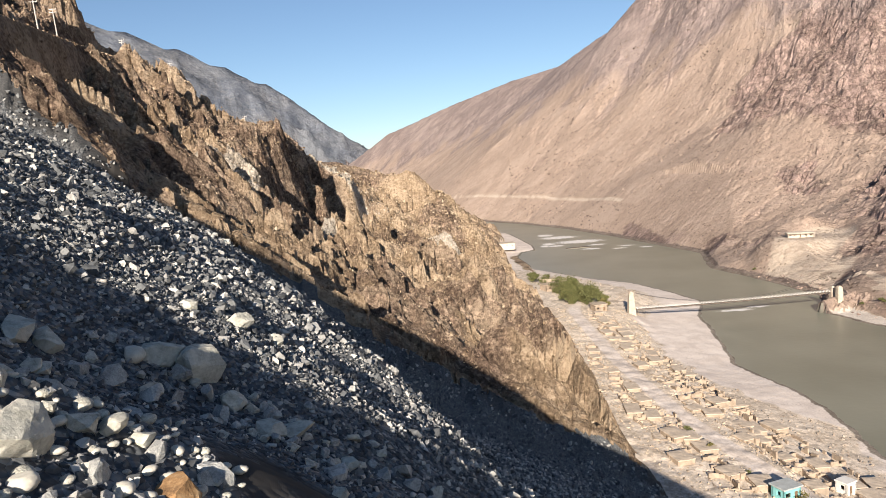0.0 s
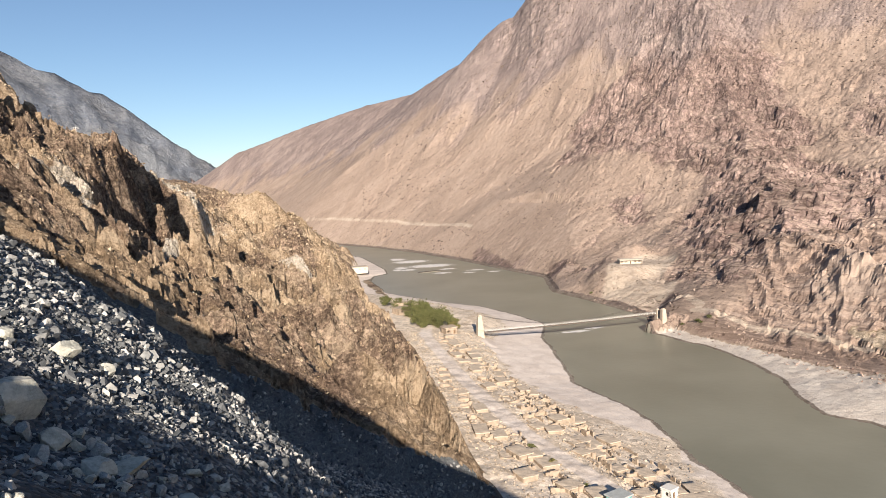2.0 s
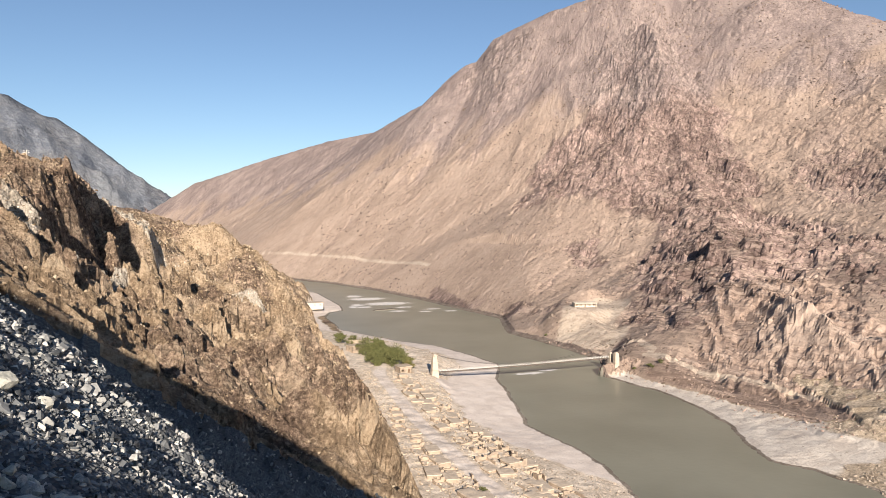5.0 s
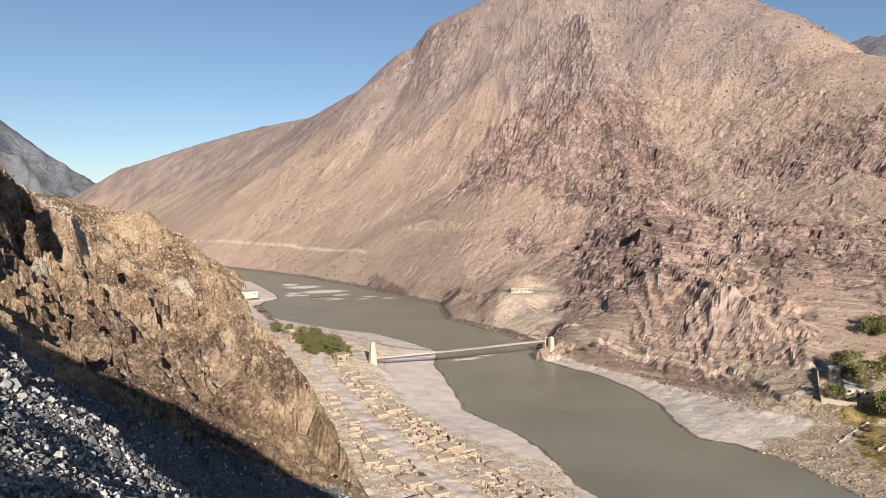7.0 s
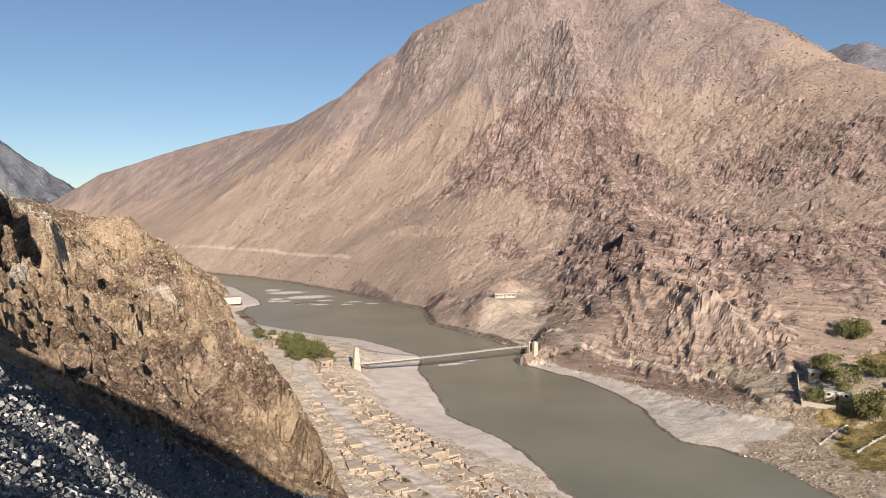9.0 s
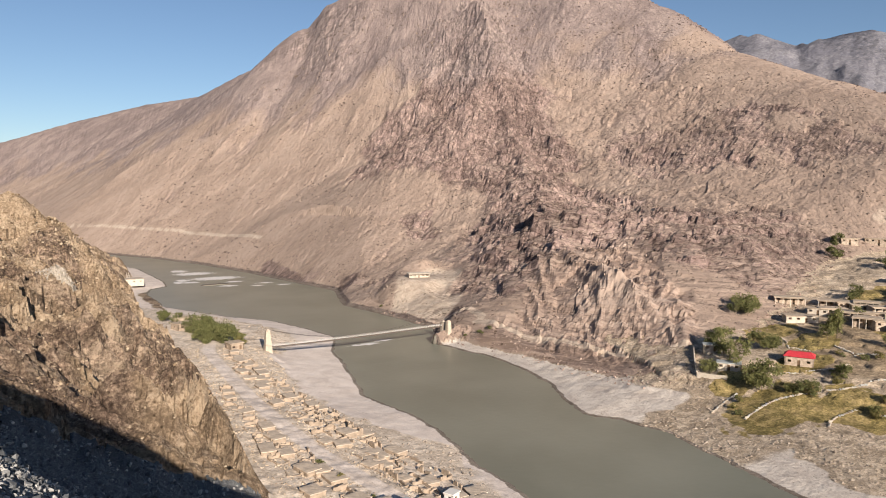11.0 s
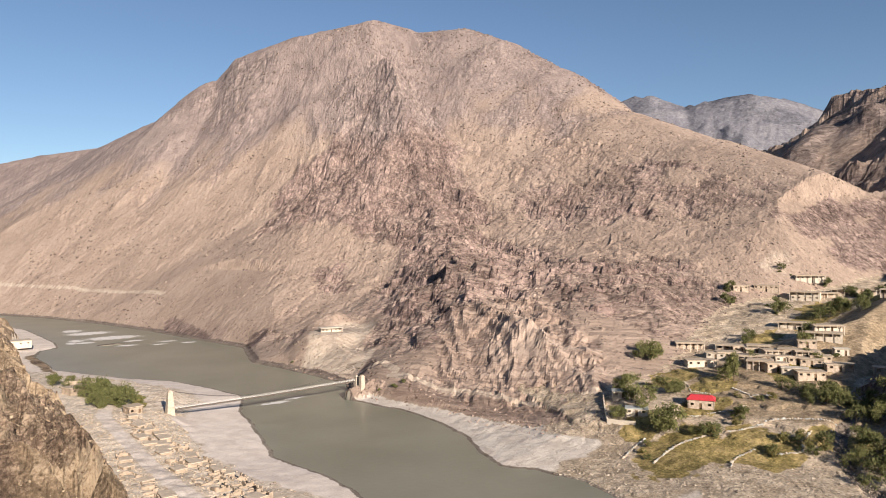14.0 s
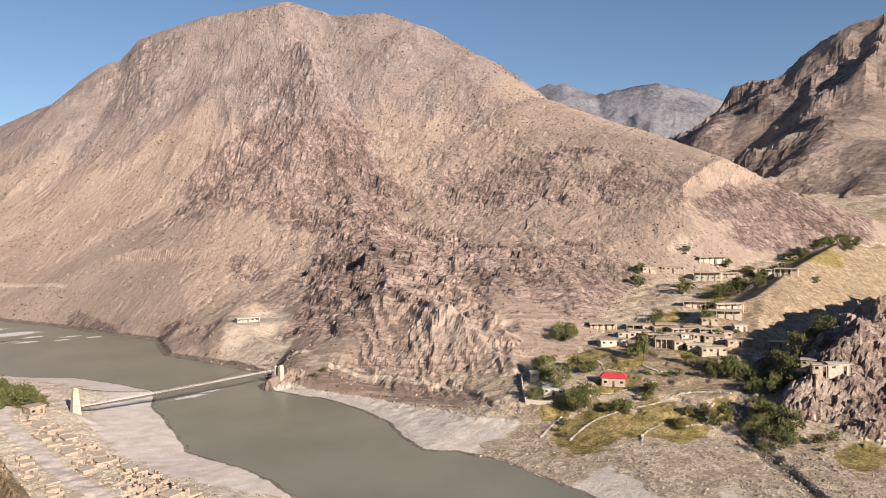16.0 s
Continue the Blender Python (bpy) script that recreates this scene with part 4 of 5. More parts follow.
M_WOOD = paint("weathered_wood", (0.16, 0.105, 0.065), 0.3, 0.4)
M_STEEL = paint("galvanised_steel", (0.38, 0.37, 0.35), 0.15, 0.5, 0.5, 0.3)
M_CABLE = paint("dark_steel_cable", (0.10, 0.095, 0.09), 0.2, 0.5, 0.5, 0.5)
M_PLANK = paint("bridge_plank", (0.17, 0.135, 0.105), 0.3, 0.5)
M_POLE = paint("concrete_pole", (0.42, 0.39, 0.35), 0.15, 0.5)
M_BARK = paint("grey_brown_bark", (0.13, 0.10, 0.075), 0.35, 0.3)


def leafy(name, colours):
    m, n, l, b = material(name)
    g = n.new("ShaderNodeNewGeometry")
    r = ramp(n, [(i / (len(colours) - 1), c) for i, c in enumerate(colours)])
    l.new(g.outputs["Random Per Island"], r.inputs[0])
    l.new(r.outputs[0], b.inputs["Base Color"])
    b.inputs["Roughness"].default_value = 0.7
    b.inputs["Specular IOR Level"].default_value = 0.2
    return m


M_LEAF = leafy("dusty_green_leaves", [(0.085, 0.09, 0.03), (0.14, 0.142, 0.048), (0.21, 0.2, 0.085)])
M_LEAF_DARK = leafy("dark_green_leaves", [(0.06, 0.066, 0.024), (0.1, 0.105, 0.037), (0.155, 0.15, 0.06)])
M_LEAF_DRY = leafy("yellowing_leaves", [(0.09, 0.085, 0.025), (0.15, 0.13, 0.045), (0.2, 0.165, 0.07)])


# ---- stones ----
def hull_stone(seed, flat=0.75, points=15):
    """Corners and triangles of one broken stone about 1 m across."""
    rs = np.random.RandomState(seed)
    bm = bmesh.new()
    for p in rs.normal(size=(points, 3)):
        p = p / np.linalg.norm(p) * (0.42 + 0.16 * rs.rand())
        bm.verts.new((p[0] * 1.15, p[1] * 0.9, p[2] * flat))
    got = bmesh.ops.convex_hull(bm, input=bm.verts)
    bmesh.ops.delete(bm, geom=[v for v in bm.verts if not v.link_faces], context="VERTS")
    bmesh.ops.triangulate(bm, faces=bm.faces)
    bm.verts.index_update()
    v = np.array([x.co for x in bm.verts])
    f = np.array([[x.index for x in k.verts] for k in bm.faces])
    bm.free()
    return v, f


HULLS = [hull_stone(i, 0.55 + 0.04 * (i % 8), 9) for i in range(24)]
BIG_HULLS = [hull_stone(50 + i, 0.6 + 0.04 * (i % 8), 16) for i in range(12)]


def turns(rs, n):
    q = rs.normal(size=(n, 4))
    q[:, 3] += 1.2
    q /= np.linalg.norm(q, axis=1)[:, None]
    x, y, z, w = q.T
    return np.stack([np.stack([1 - 2 * (y * y + z * z), 2 * (x * y - z * w), 2 * (x * z + y * w)], -1), np.stack([2 * (x * y + z * w), 1 - 2 * (x * x + z * z), 2 * (y * z - x * w)], -1),
                     np.stack([2 * (x * z - y * w), 2 * (y * z + x * w), 1 - 2 * (x * x + y * y)], -1)], 1)


def stone_heap(name, x, y, size, mat, label, category, seed, sink=0.22):
    """Many stones at x, y, lying on the ground, as one mesh."""
    rs = np.random.RandomState(seed)
    z = land(x, y)[0]
    rot = turns(rs, len(x))
    pick = rs.randint(0, len(HULLS), len(x))
    vs, fs, at = [], [], 0
    for k, (hv, hf) in enumerate(HULLS):
        m = np.where(pick == k)[0]
        if not len(m):
            continue
        p = np.einsum("nij,vj->nvi", rot[m], hv) * size[m, None, None]
        p += np.stack([x[m], y[m], z[m] + size[m] * (0.3 - sink)], -1)[:, None, :]
        fs.append((hf[None] + (at + np.arange(len(m)) * len(hv))[:, None, None]).reshape(-1, 3))
        vs.append(p.reshape(-1, 3))
        at += len(m) * len(hv)
    return tagged(mesh_object(name, np.concatenate(vs), np.concatenate(fs), mat, False), label, category, kind="stuff")


def speckled(name, stops, bump=0.4):
    """Stone whose shade differs from piece to piece."""
    m, n, l, b = material(name)
    g = n.new("ShaderNodeNewGeometry")
    r = ramp(n, stops)
    l.new(g.outputs["Random Per Island"], r.inputs[0])
    tc = n.new("ShaderNodeTexCoord")
    t = n.new("ShaderNodeTexNoise")
    t.inputs["Scale"].default_value, t.inputs["Detail"].default_value, t.inputs["Roughness"].default_value = 9, 6, 0.7
    l.new(tc.outputs["Object"], t.inputs["Vector"])
    k = ramp(n, [(0.3, (0.62, 0.62, 0.62)), (0.7, (1.25, 1.25, 1.25))])
    l.new(t.outputs[0], k.inputs[0])
    mx = n.new("ShaderNodeMix")
    mx.data_type, mx.blend_type = "RGBA", "MULTIPLY"
    mx.inputs[0].default_value = 1
    l.new(r.outputs[0], mx.inputs[6])
    l.new(k.outputs[0], mx.inputs[7])
    l.new(mx.outputs[2], b.inputs["Base Color"])
    bp = n.new("ShaderNodeBump")
    bp.inputs["Strength"].default_value, bp.inputs["Distance"].default_value = bump, 0.03
    l.new(t.outputs[0], bp.inputs["Height"])
    l.new(bp.outputs[0], b.inputs["Normal"])
    b.inputs["Roughness"].default_value = 0.9
    b.inputs["Specular IOR Level"].default_value = 0.2
    return m


M_RUBBLE_GREY = speckled("grey_scree_stones", [(0, (0.06, 0.065, 0.07)), (0.42, (0.14, 0.146, 0.15)), (0.72, (0.29, 0.29, 0.28)), (1, (0.54, 0.52, 0.47))])
M_RUBBLE_TAN = speckled("tan_river_stones", [(0, (0.20, 0.16, 0.125)), (0.5, (0.32, 0.265, 0.21)), (1, (0.43, 0.365, 0.30))])
M_RUBBLE_BROWN = speckled("brown_hill_stones", [(0, (0.12, 0.08, 0.05)), (0.5, (0.30, 0.22, 0.14)), (1, (0.48, 0.39, 0.28))])

# scree: the finer and the farther stones lie in one heap
rs = np.random.RandomState(11)


def spread(n, r0, r1, a0, a1, rs):
    r = np.sqrt(rs.rand(n) * (r1 * r1 - r0 * r0) + r0 * r0)
    a = np.radians(a0 + (a1 - a0) * rs.rand(n))
    return -r * np.sin(a), r * np.cos(a), r


def on_kind(x, y, *extra, want=(3,)):
    z, k, masks = land(x, y)
    m = np.isin(k, want) & ((k != 3) | (masks[0] < 0.35) | (np.hypot(x, y) > 40))
    return [v[m] for v in (x, y, *extra)]


xa, ya, ra = spread(23000, 2.2, 17, -32, 42, rs)
sa = 0.04 + 0.10 * rs.rand(23000) ** 4 + 0.005 * ra * rs.rand(23000) ** 2
xb, yb, rb = spread(47000, 12, 48, -34, 40, rs)
sb = 0.05 + 0.22 * rs.rand(47000) ** 5 + 0.0042 * rb
xc, yc, rc = spread(26000, 44, 168, -20, 38, rs)
sc = 0.12 + 0.0052 * rc * (0.6 + 0.9 * rs.rand(26000) ** 3)
xs, ys, ss = on_kind(np.concatenate([xa, xb, xc]), np.concatenate([ya, yb, yc]), np.concatenate([sa, sb, sc]))
stone_heap("scree_stones", xs, ys, ss, M_RUBBLE_GREY, "countless broken grey stones covering the steep slope", "stones", 12)
# loose stones on the brown hillside
xd, yd, rd = spread(42000, 90, 430, -14, 34, rs)
xd, yd, sd = on_kind(xd, yd, (0.1 + 0.0022 * rd) * (0.7 + 1.6 * rs.rand(42000) ** 4), want=(4,))
stone_heap("hillside_stones", xd, yd, sd, M_RUBBLE_BROWN, "loose brown stones strewn over the rocky hillside", "stones", 13, 0.3)
krs = np.random.RandomState(45)
kx, ky = [], []
for line, n, wide in ((CHUTES[0], 900, 4.5), (CHUTES[1], 300, 2.4)):
    for p, q in zip(line, line[1:]):
        k = krs.rand(n)
        kx.append(p[0] + (q[0] - p[0]) * k + krs.normal(size=n) * wide)
        ky.append(p[1] + (q[1] - p[1]) * k + krs.normal(size=n) * wide)
kx, ky = on_kind(np.concatenate(kx), np.concatenate(ky), want=(4,))
M_RUBBLE_PALE = speckled("pale_chute_stones", [(0, (0.26, 0.225, 0.185)), (0.5, (0.40, 0.355, 0.30)), (1, (0.54, 0.49, 0.42))])
stone_heap("chute_stones", kx, ky, 0.35 + 0.9 * krs.rand(len(kx)) ** 3, M_RUBBLE_PALE, "pale loose stones filling the gullies of the hillside", "stones", 46, 0.25)
# boulders and low dark outcrops over the great mountain's slopes
xm, ym, rm = spread(30000, 260, 1150, -66, -6, rs)
zm, km, mm = land(xm, ym)
keep = (km == 5) & (mm[0] < 0.75) & (mm[1] < 0.3) & (fbm(xm, ym, 60, 3, 140) > -0.15)
xm, ym, rm = xm[keep], ym[keep], rm[keep]
M_RUBBLE_MOUNT = speckled("brown_mountain_stones", [(0, (0.10, 0.075, 0.065)), (0.55, (0.20, 0.15, 0.125)), (1, (0.40, 0.31, 0.25))])
stone_heap("mountain_stones", xm, ym, (0.6 + 2.2 * rs.rand(len(xm)) ** 3) * (0.4 + rm / 900), M_RUBBLE_MOUNT, "scattered brown boulders over the mountain's slopes", "stones", 16, 0.3)
# boulders and cobbles along the water
xe, ye = 60 + 115 * rs.rand(44000), 100 + 350 * rs.rand(44000)
xe[24000:] += 100
ye[24000:] = 50 + 160 * rs.rand(20000)
ze, ke, me_ = land(xe, ye)
belt = (np.isin(ke, (1, 2))) & (me_[1] < 0.4) & (me_[2] < 0.3) & (ze < 7.2) & (ze > 0.05)
xe, ye = xe[belt], ye[belt]
stone_heap("river_bank_stones", xe, ye, 0.25 + 0.95 * np.random.RandomState(14).rand(len(xe)) ** 4, M_RUBBLE_TAN, "grey-brown boulders and cobbles along the river banks", "stones", 15, 0.3)

# stones in the side stream's bed
brs = np.random.RandomState(37)
sx, sy = [], []
for p, q in zip(STREAM, STREAM[1:]):
    k = brs.rand(90)
    sx.append(p[0] + (q[0] - p[0]) * k + brs.normal(size=90) * 2.2)
    sy.append(p[1] + (q[1] - p[1]) * k + brs.normal(size=90) * 2.2)
sx, sy = np.concatenate(sx), np.concatenate(sy)
stone_heap("stream_stones", sx, sy, 0.3 + 0.9 * brs.rand(len(sx)) ** 3, M_RUBBLE_TAN, "grey-brown stones in the side stream's bed", "stones", 38, 0.3)

# lumps of fallen mud wall and stones among the ruins
lrs = np.random.RandomState(39)
lx, ly = 42 + 50 * lrs.rand(9000), 118 + 190 * lrs.rand(9000)
lz, lk, lm = land(lx, ly)
keep = (lk == 1) & (lm[1] < 0.4) & (lz > 4)
M_RUBBLE_MUD = speckled("fallen_mud_lumps", [(0, (0.24, 0.185, 0.135)), (0.5, (0.40, 0.325, 0.24)), (1, (0.52, 0.43, 0.33))])
stone_heap("mud_rubble", lx[keep], ly[keep], 0.25 + 0.8 * lrs.rand(int(keep.sum())) ** 3, M_RUBBLE_MUD, "lumps of fallen mud wall strewn over the terrace", "rubble", 40, 0.3)

# rubble at the foot of the mountain
toe = [p for p in MOUNT_TOE if 150 < p[1] < 420 and p[0] < 400]
tx, ty = [], []
trs = np.random.RandomState(31)
for p, q in zip(toe, toe[1:]):
    n = int(math.hypot(q[0] - p[0], q[1] - p[1]) * 4)
    k = trs.rand(n)
    tx.append(p[0] + (q[0] - p[0]) * k + trs.normal(size=n) * 3.2)
    ty.append(p[1] + (q[1] - p[1]) * k + trs.normal(size=n) * 3.2)
tx, ty = np.concatenate(tx), np.concatenate(ty)
keep = land(tx, ty)[0] > 0.2
tx, ty = tx[keep], ty[keep]
M_RUBBLE_PINK = speckled("pinkish_fallen_rock", [(0, (0.17, 0.12, 0.10)), (0.5, (0.30, 0.22, 0.18)), (1, (0.45, 0.35, 0.285))])
stone_heap("fallen_rocks", tx, ty, 0.4 + 1.5 * trs.rand(len(tx)) ** 3, M_RUBBLE_PINK, "fallen pinkish rocks heaped along the mountain's foot", "rocks", 32, 0.35)


def boulder(place, size, seed, mat, label, cuts=9, turn=0, tall=0.8, group="", name="boulder"):
    """A single rock: a ball cut flat by many planes, its faces roughened."""
    rs = np.random.RandomState(seed)
    bm = bmesh.new()
    bmesh.ops.create_icosphere(bm, subdivisions=4, radius=1)
    planes = [(Vector(rs.normal(size=3)).normalized(), 0.5 + 0.33 * rs.rand()) for _ in range(cuts if cuts < 3 else cuts + 14)]
    for v in bm.verts:
        for nrm, d in planes:
            o = v.co.dot(nrm) - d
            if o > 0:
                v.co -= nrm * o * 0.97
        v.co += v.co.normalized() * (0.035 * noise.noise(v.co * 2.5 + Vector((seed, 0, 0))) + 0.018 * noise.noise(v.co * 9))
        v.co = Vector((v.co.x * size * 0.62, v.co.y * size * 0.55, v.co.z * size * 0.62 * tall))
    ob = part(name, bm, mat)
    ob.matrix_basis = pose(place[0], place[1], place[2], 12 * (rs.rand() - 0.5), 12 * (rs.rand() - 0.5), turn)
    if cuts < 3:
        ob.data.polygons.foreach_set("use_smooth", np.full(len(ob.data.polygons), True))
    return tagged(ob, label, "rock", group)


ANGULAR, ROUND = "angular pale grey boulder on the scree", "smooth rounded cream river cobble among the stones"
ROCKS = [(-3.79, 10.2, 0.85, 9, 1.0, "a"), (-4.25, 9.95, 0.66, 8, 0.75, "a"), (-2.95, 4.45, 0.56, 7, 0.85, "a"), (-5.29, 8.34, 0.52, 7, 0.75, "a"), (-5.1, 8.6, 0.42, 8, 0.9, "a"),
         (-2.04, 3.34, 0.29, 1, 0.62, "r"), (-2.24, 3.81, 0.28, 8, 0.9, "a"), (-1.9, 3.79, 0.38, 9, 0.8, "a"), (-1.72, 3.4, 0.25, 9, 0.7, "a"), (-1.89, 3.05, 0.28, 8, 0.55, "a"),
         (-2.25, 3.28, 0.15, 1, 0.65, "r"), (-2.05, 4.8, 0.36, 8, 0.7, "o"), (-2.42, 3.88, 0.14, 1, 0.7, "r"), (-4.5, 9.6, 0.31, 2, 0.7, "r"), (-3.96, 12.9, 0.5, 6, 0.8, "a"),
         (-2.55, 9.1, 0.52, 8, 0.55, "a"), (-2.3, 9.6, 0.58, 8, 0.5, "a"), (-1.5, 9.1, 0.38, 9, 0.6, "a"), (-2.0, 2.85, 0.2, 8, 0.8, "a"), (-2.69, 4.09, 0.16, 1, 0.7, "r"), (-2.69, 5.25, 0.28, 8, 0.7, "a"),
         (-3.2, 9.8, 0.5, 9, 0.7, "a"), (-2.53, 4.63, 0.24, 7, 0.6, "a"), (-2.25, 3.55, 0.11, 1, 0.7, "r"), (-4.0, 8.85, 0.34, 7, 0.7, "a"), (-4.58, 12.2, 0.38, 7, 0.7, "a"), (-3.45, 13.56, 0.36, 7, 0.7, "a"),
         (-2.5, 5.3, 0.2, 7, 0.7, "a"), (-2.4, 3.6, 0.13, 1, 0.7, "r"), (-2.14, 3.1, 0.12, 1, 0.7, "r"), (-2.5, 3.75, 0.12, 1, 0.6, "r"), (-2.2, 3.62, 0.09, 1, 0.7, "r")]
zr_ = floor_at(*[(a, b) for a, b, *_ in ROCKS])
for i, ((bx, by, size, cuts, tall, kind), bz) in enumerate(zip(ROCKS, zr_)):
    mat = {"a": M_PALE_STONE, "r": M_ROUND_STONE, "o": M_RUST_STONE}[kind]
    label = {"a": ANGULAR, "r": ROUND, "o": "rusty orange-brown angular rock beside pale boulders"}[kind]
    boulder((bx, by, bz + size * 0.62 * tall * 0.3), size, 300 + i, mat, label, cuts, 40 * i, tall, "rocks beside the path", "boulder" if kind != "r" else "cobble")

# small cobbles and pale stones packed between the boulders
crs = np.random.RandomState(44)
cx, cy = -3.8 + 2.1 * crs.rand(210), 2.5 + 3.2 * crs.rand(210)
away = np.min([np.hypot(cx - a, cy - b) - 0.4 * c for a, b, c, *_ in ROCKS], axis=0) > 0.02
cx, cy = cx[away], cy[away]
COBBLES = []
for seed in range(6):
    bm = bmesh.new()
    bmesh.ops.create_icosphere(bm, subdivisions=2, radius=0.5)
    for v in bm.verts:
        v.co += v.co.normalized() * 0.12 * noise.noise(v.co * 1.7 + Vector((seed * 7.0, 0, 0)))
        v.co = Vector((v.co.x, v.co.y * 0.8, v.co.z * 0.55))
    me = bpy.data.meshes.new("cobble")
    bm.to_mesh(me)
    bm.free()
    me.polygons.foreach_set("use_smooth", np.full(len(me.polygons), True))
    me.materials.append(M_ROUND_STONE if seed % 2 else M_PALE_STONE)
    COBBLES.append(me)
for i, bz in enumerate(floor_at(*zip(cx, cy))):
    s = 0.07 + 0.13 * crs.rand() ** 2
    ob = new("cobble", COBBLES[i % 6])
    ob.matrix_basis = pose(cx[i], cy[i], bz + 0.15 * s, 24 * (crs.rand() - 0.5), 24 * (crs.rand() - 0.5), 360 * crs.rand()) @ Matrix.Diagonal((s, s, s, 1))
    tagged(ob, "small pale rounded cobble among the boulders", "stone", "cobbles beside the path")

# the stones that lie nearest, each one by itself
near_rs = np.random.RandomState(21)
xn, yn, rn = spread(240, 2.6, 11, 0, 46, near_rs)
xn, yn, rn = on_kind(xn, yn, rn)
zn = land(xn, yn)[0]
meshes = []
for hv, hf in BIG_HULLS:
    me = bpy.data.meshes.new("stone")
    me.from_pydata([tuple(v) for v in hv], [], [tuple(int(i) for i in f) for f in hf])
    me.materials.append(M_STONE if len(meshes) % 3 else M_PALE_STONE)
    meshes.append(me)
for i in range(len(xn)):
    s = 0.09 + 0.010 * rn[i] + 0.2 * near_rs.rand() ** 3
    ob = new("stone", meshes[i % 12])
    ob.matrix_basis = pose(xn[i], yn[i], zn[i] + 0.12 * s, 360 * near_rs.rand(), 40 * near_rs.rand(), 360 * near_rs.rand()) @ Matrix.Diagonal((s, s, s, 1))
    tagged(ob, "broken grey stone lying on the scree slope", "stone", "stones on the scree")


# ---- the footbridge ----
NEAR_END, FAR_END = Vector((84.5, 301.0, 7.6)), Vector((174.0, 305.0, 8.1))


def footbridge():
    e = thing("suspension_footbridge", (0, 0, 0), 0, "long narrow suspension footbridge with white railings over the river", "bridge")
    span = FAR_END - NEAR_END
    length = span.length
    side = Vector((-span.y, span.x, 0)).normalized()
    rise = lambda t: Vector((0, 0, -0.3 * math.sin(math.pi * t)))
    at = lambda t, off=0.0, up=0.0: NEAR_END + span * t + side * off + rise(t) + Vector((0, 0, up))
    n = 60
    deck = bmesh.new()
    for i in range(n):
        a, b = at(i / n), at((i + 0.9) / n)
        m = Matrix.Translation((a + b) / 2) @ (b - a).to_track_quat("X", "Z").to_matrix().to_4x4()
        box(deck, -length / n * 0.48, length / n * 0.48, -0.85, 0.85, -0.1, 0.06, m)
    part("deck", deck, M_PLANK, e, "weathered plank deck")
    for off in (-0.9, 0.9):
        girder = bmesh.new()
        for i in range(n):
            rod(girder, at(i / n, off, -0.25), at((i + 1) / n, off, -0.25), 0.09, 0.09, 4)
        part("girder", girder, M_CABLE, e)
        for up in (0.55, 1.1):
            rail = bmesh.new()
            for i in range(n):
                rod(rail, at(i / n, off, up), at((i + 1) / n, off, up), 0.05, 0.05, 4)
            part("rail", rail, M_STEEL, e, "white-grey handrail")
        cable = bmesh.new()
        sag = lambda t: 7.6 - 6.6 * (1 - (2 * t - 1) ** 2)
        for i in range(n):
            rod(cable, at(i / n, off, sag(i / n)), at((i + 1) / n, off, sag((i + 1) / n)), 0.06, 0.06, 4)
        part("main_cable", cable, M_CABLE, e, "thin dark suspension cable")
    panel = None
    for i in range(n):
        for off in (-0.92, 0.92):
            p = at((i + 0.5) / n, off, 0.1)
            if panel is None:
                bm = bmesh.new()
                box(bm, -0.26, 0.26, -0.03, 0.03, 0.35, 0.8)
                panel = part("railing_panel", bm, M_WHITE, e, "white railing panel").data
                ob = e.children[-1]
            else:
                ob = new("railing_panel", panel)
                ob.parent = e
            ob.matrix_basis = pose(p.x, p.y, p.z, 0, 0, math.degrees(math.atan2(span.y, span.x)))
    return e


footbridge()


def pillar(place, turn, height, foot, top, label):
    """A masonry bridge tower: tapered body in three lifts, cornices and a cap."""
    e = thing("bridge_tower", place, turn, label, "tower", "towers of the footbridge")
    for lift in range(3):
        bm = bmesh.new()
        a, b = lift / 3, (lift + 1) / 3
        wa, wb = foot + (top - foot) * a, foot + (top - foot) * b
        v = box(bm, -wa / 2, wa / 2, -wa / 2, wa / 2, height * a - (0.8 if lift == 0 else 0), height * b - 0.12)
        for q in v[4:]:
            q.co.x *= wb / wa
            q.co.y *= wb / wa
        bmesh.ops.bevel(bm, geom=bm.edges[:], offset=0.08, segments=1, affect="EDGES")
        part("body", bm, M_MASONRY, e)
        bm = bmesh.new()
        box(bm, -wb / 2 - 0.1, wb / 2 + 0.1, -wb / 2 - 0.1, wb / 2 + 0.1, height * b - 0.12, height * b)
        part("cornice", bm, M_MASONRY, e)
    bm = bmesh.new()
    v = box(bm, -top / 2, top / 2, -top / 2, top / 2, height, height + 0.7)
    for q in v[4:]:
        q.co.x *= 0.35
        q.co.y *= 0.35
    part("cap", bm, M_MASONRY, e)
    return e


pz = floor_at((82.2, 298.6), (82.2, 303.0), (176.5, 302.0), (176.5, 307.5), (172.6, 300.0))
pillar((82.2, 299.3, pz[0] - 0.3), 4, 9.6, 3.4, 1.8, "tapered pale masonry bridge tower at the river bank")
pillar((176.8, 302.6, pz[2] - 0.5), 4, 7.2, 2.6, 2.0, "short pale masonry bridge tower on the rocky bank")
pillar((176.6, 307.6, pz[3] - 0.5), 4, 7.0, 2.4, 1.8, "short pale masonry bridge tower on the rocky bank")


# ---- houses ----
def facade(bm, width, height, thick, holes, m):
    """A wall along x with real openings. holes: (x0, x1, z0, z1)."""
    cuts = sorted({0.0, width, *[h[0] for h in holes], *[h[1] for h in holes]})
    for a, b in zip(cuts, cuts[1:]):
        mid = (a + b) / 2
        z = 0.0
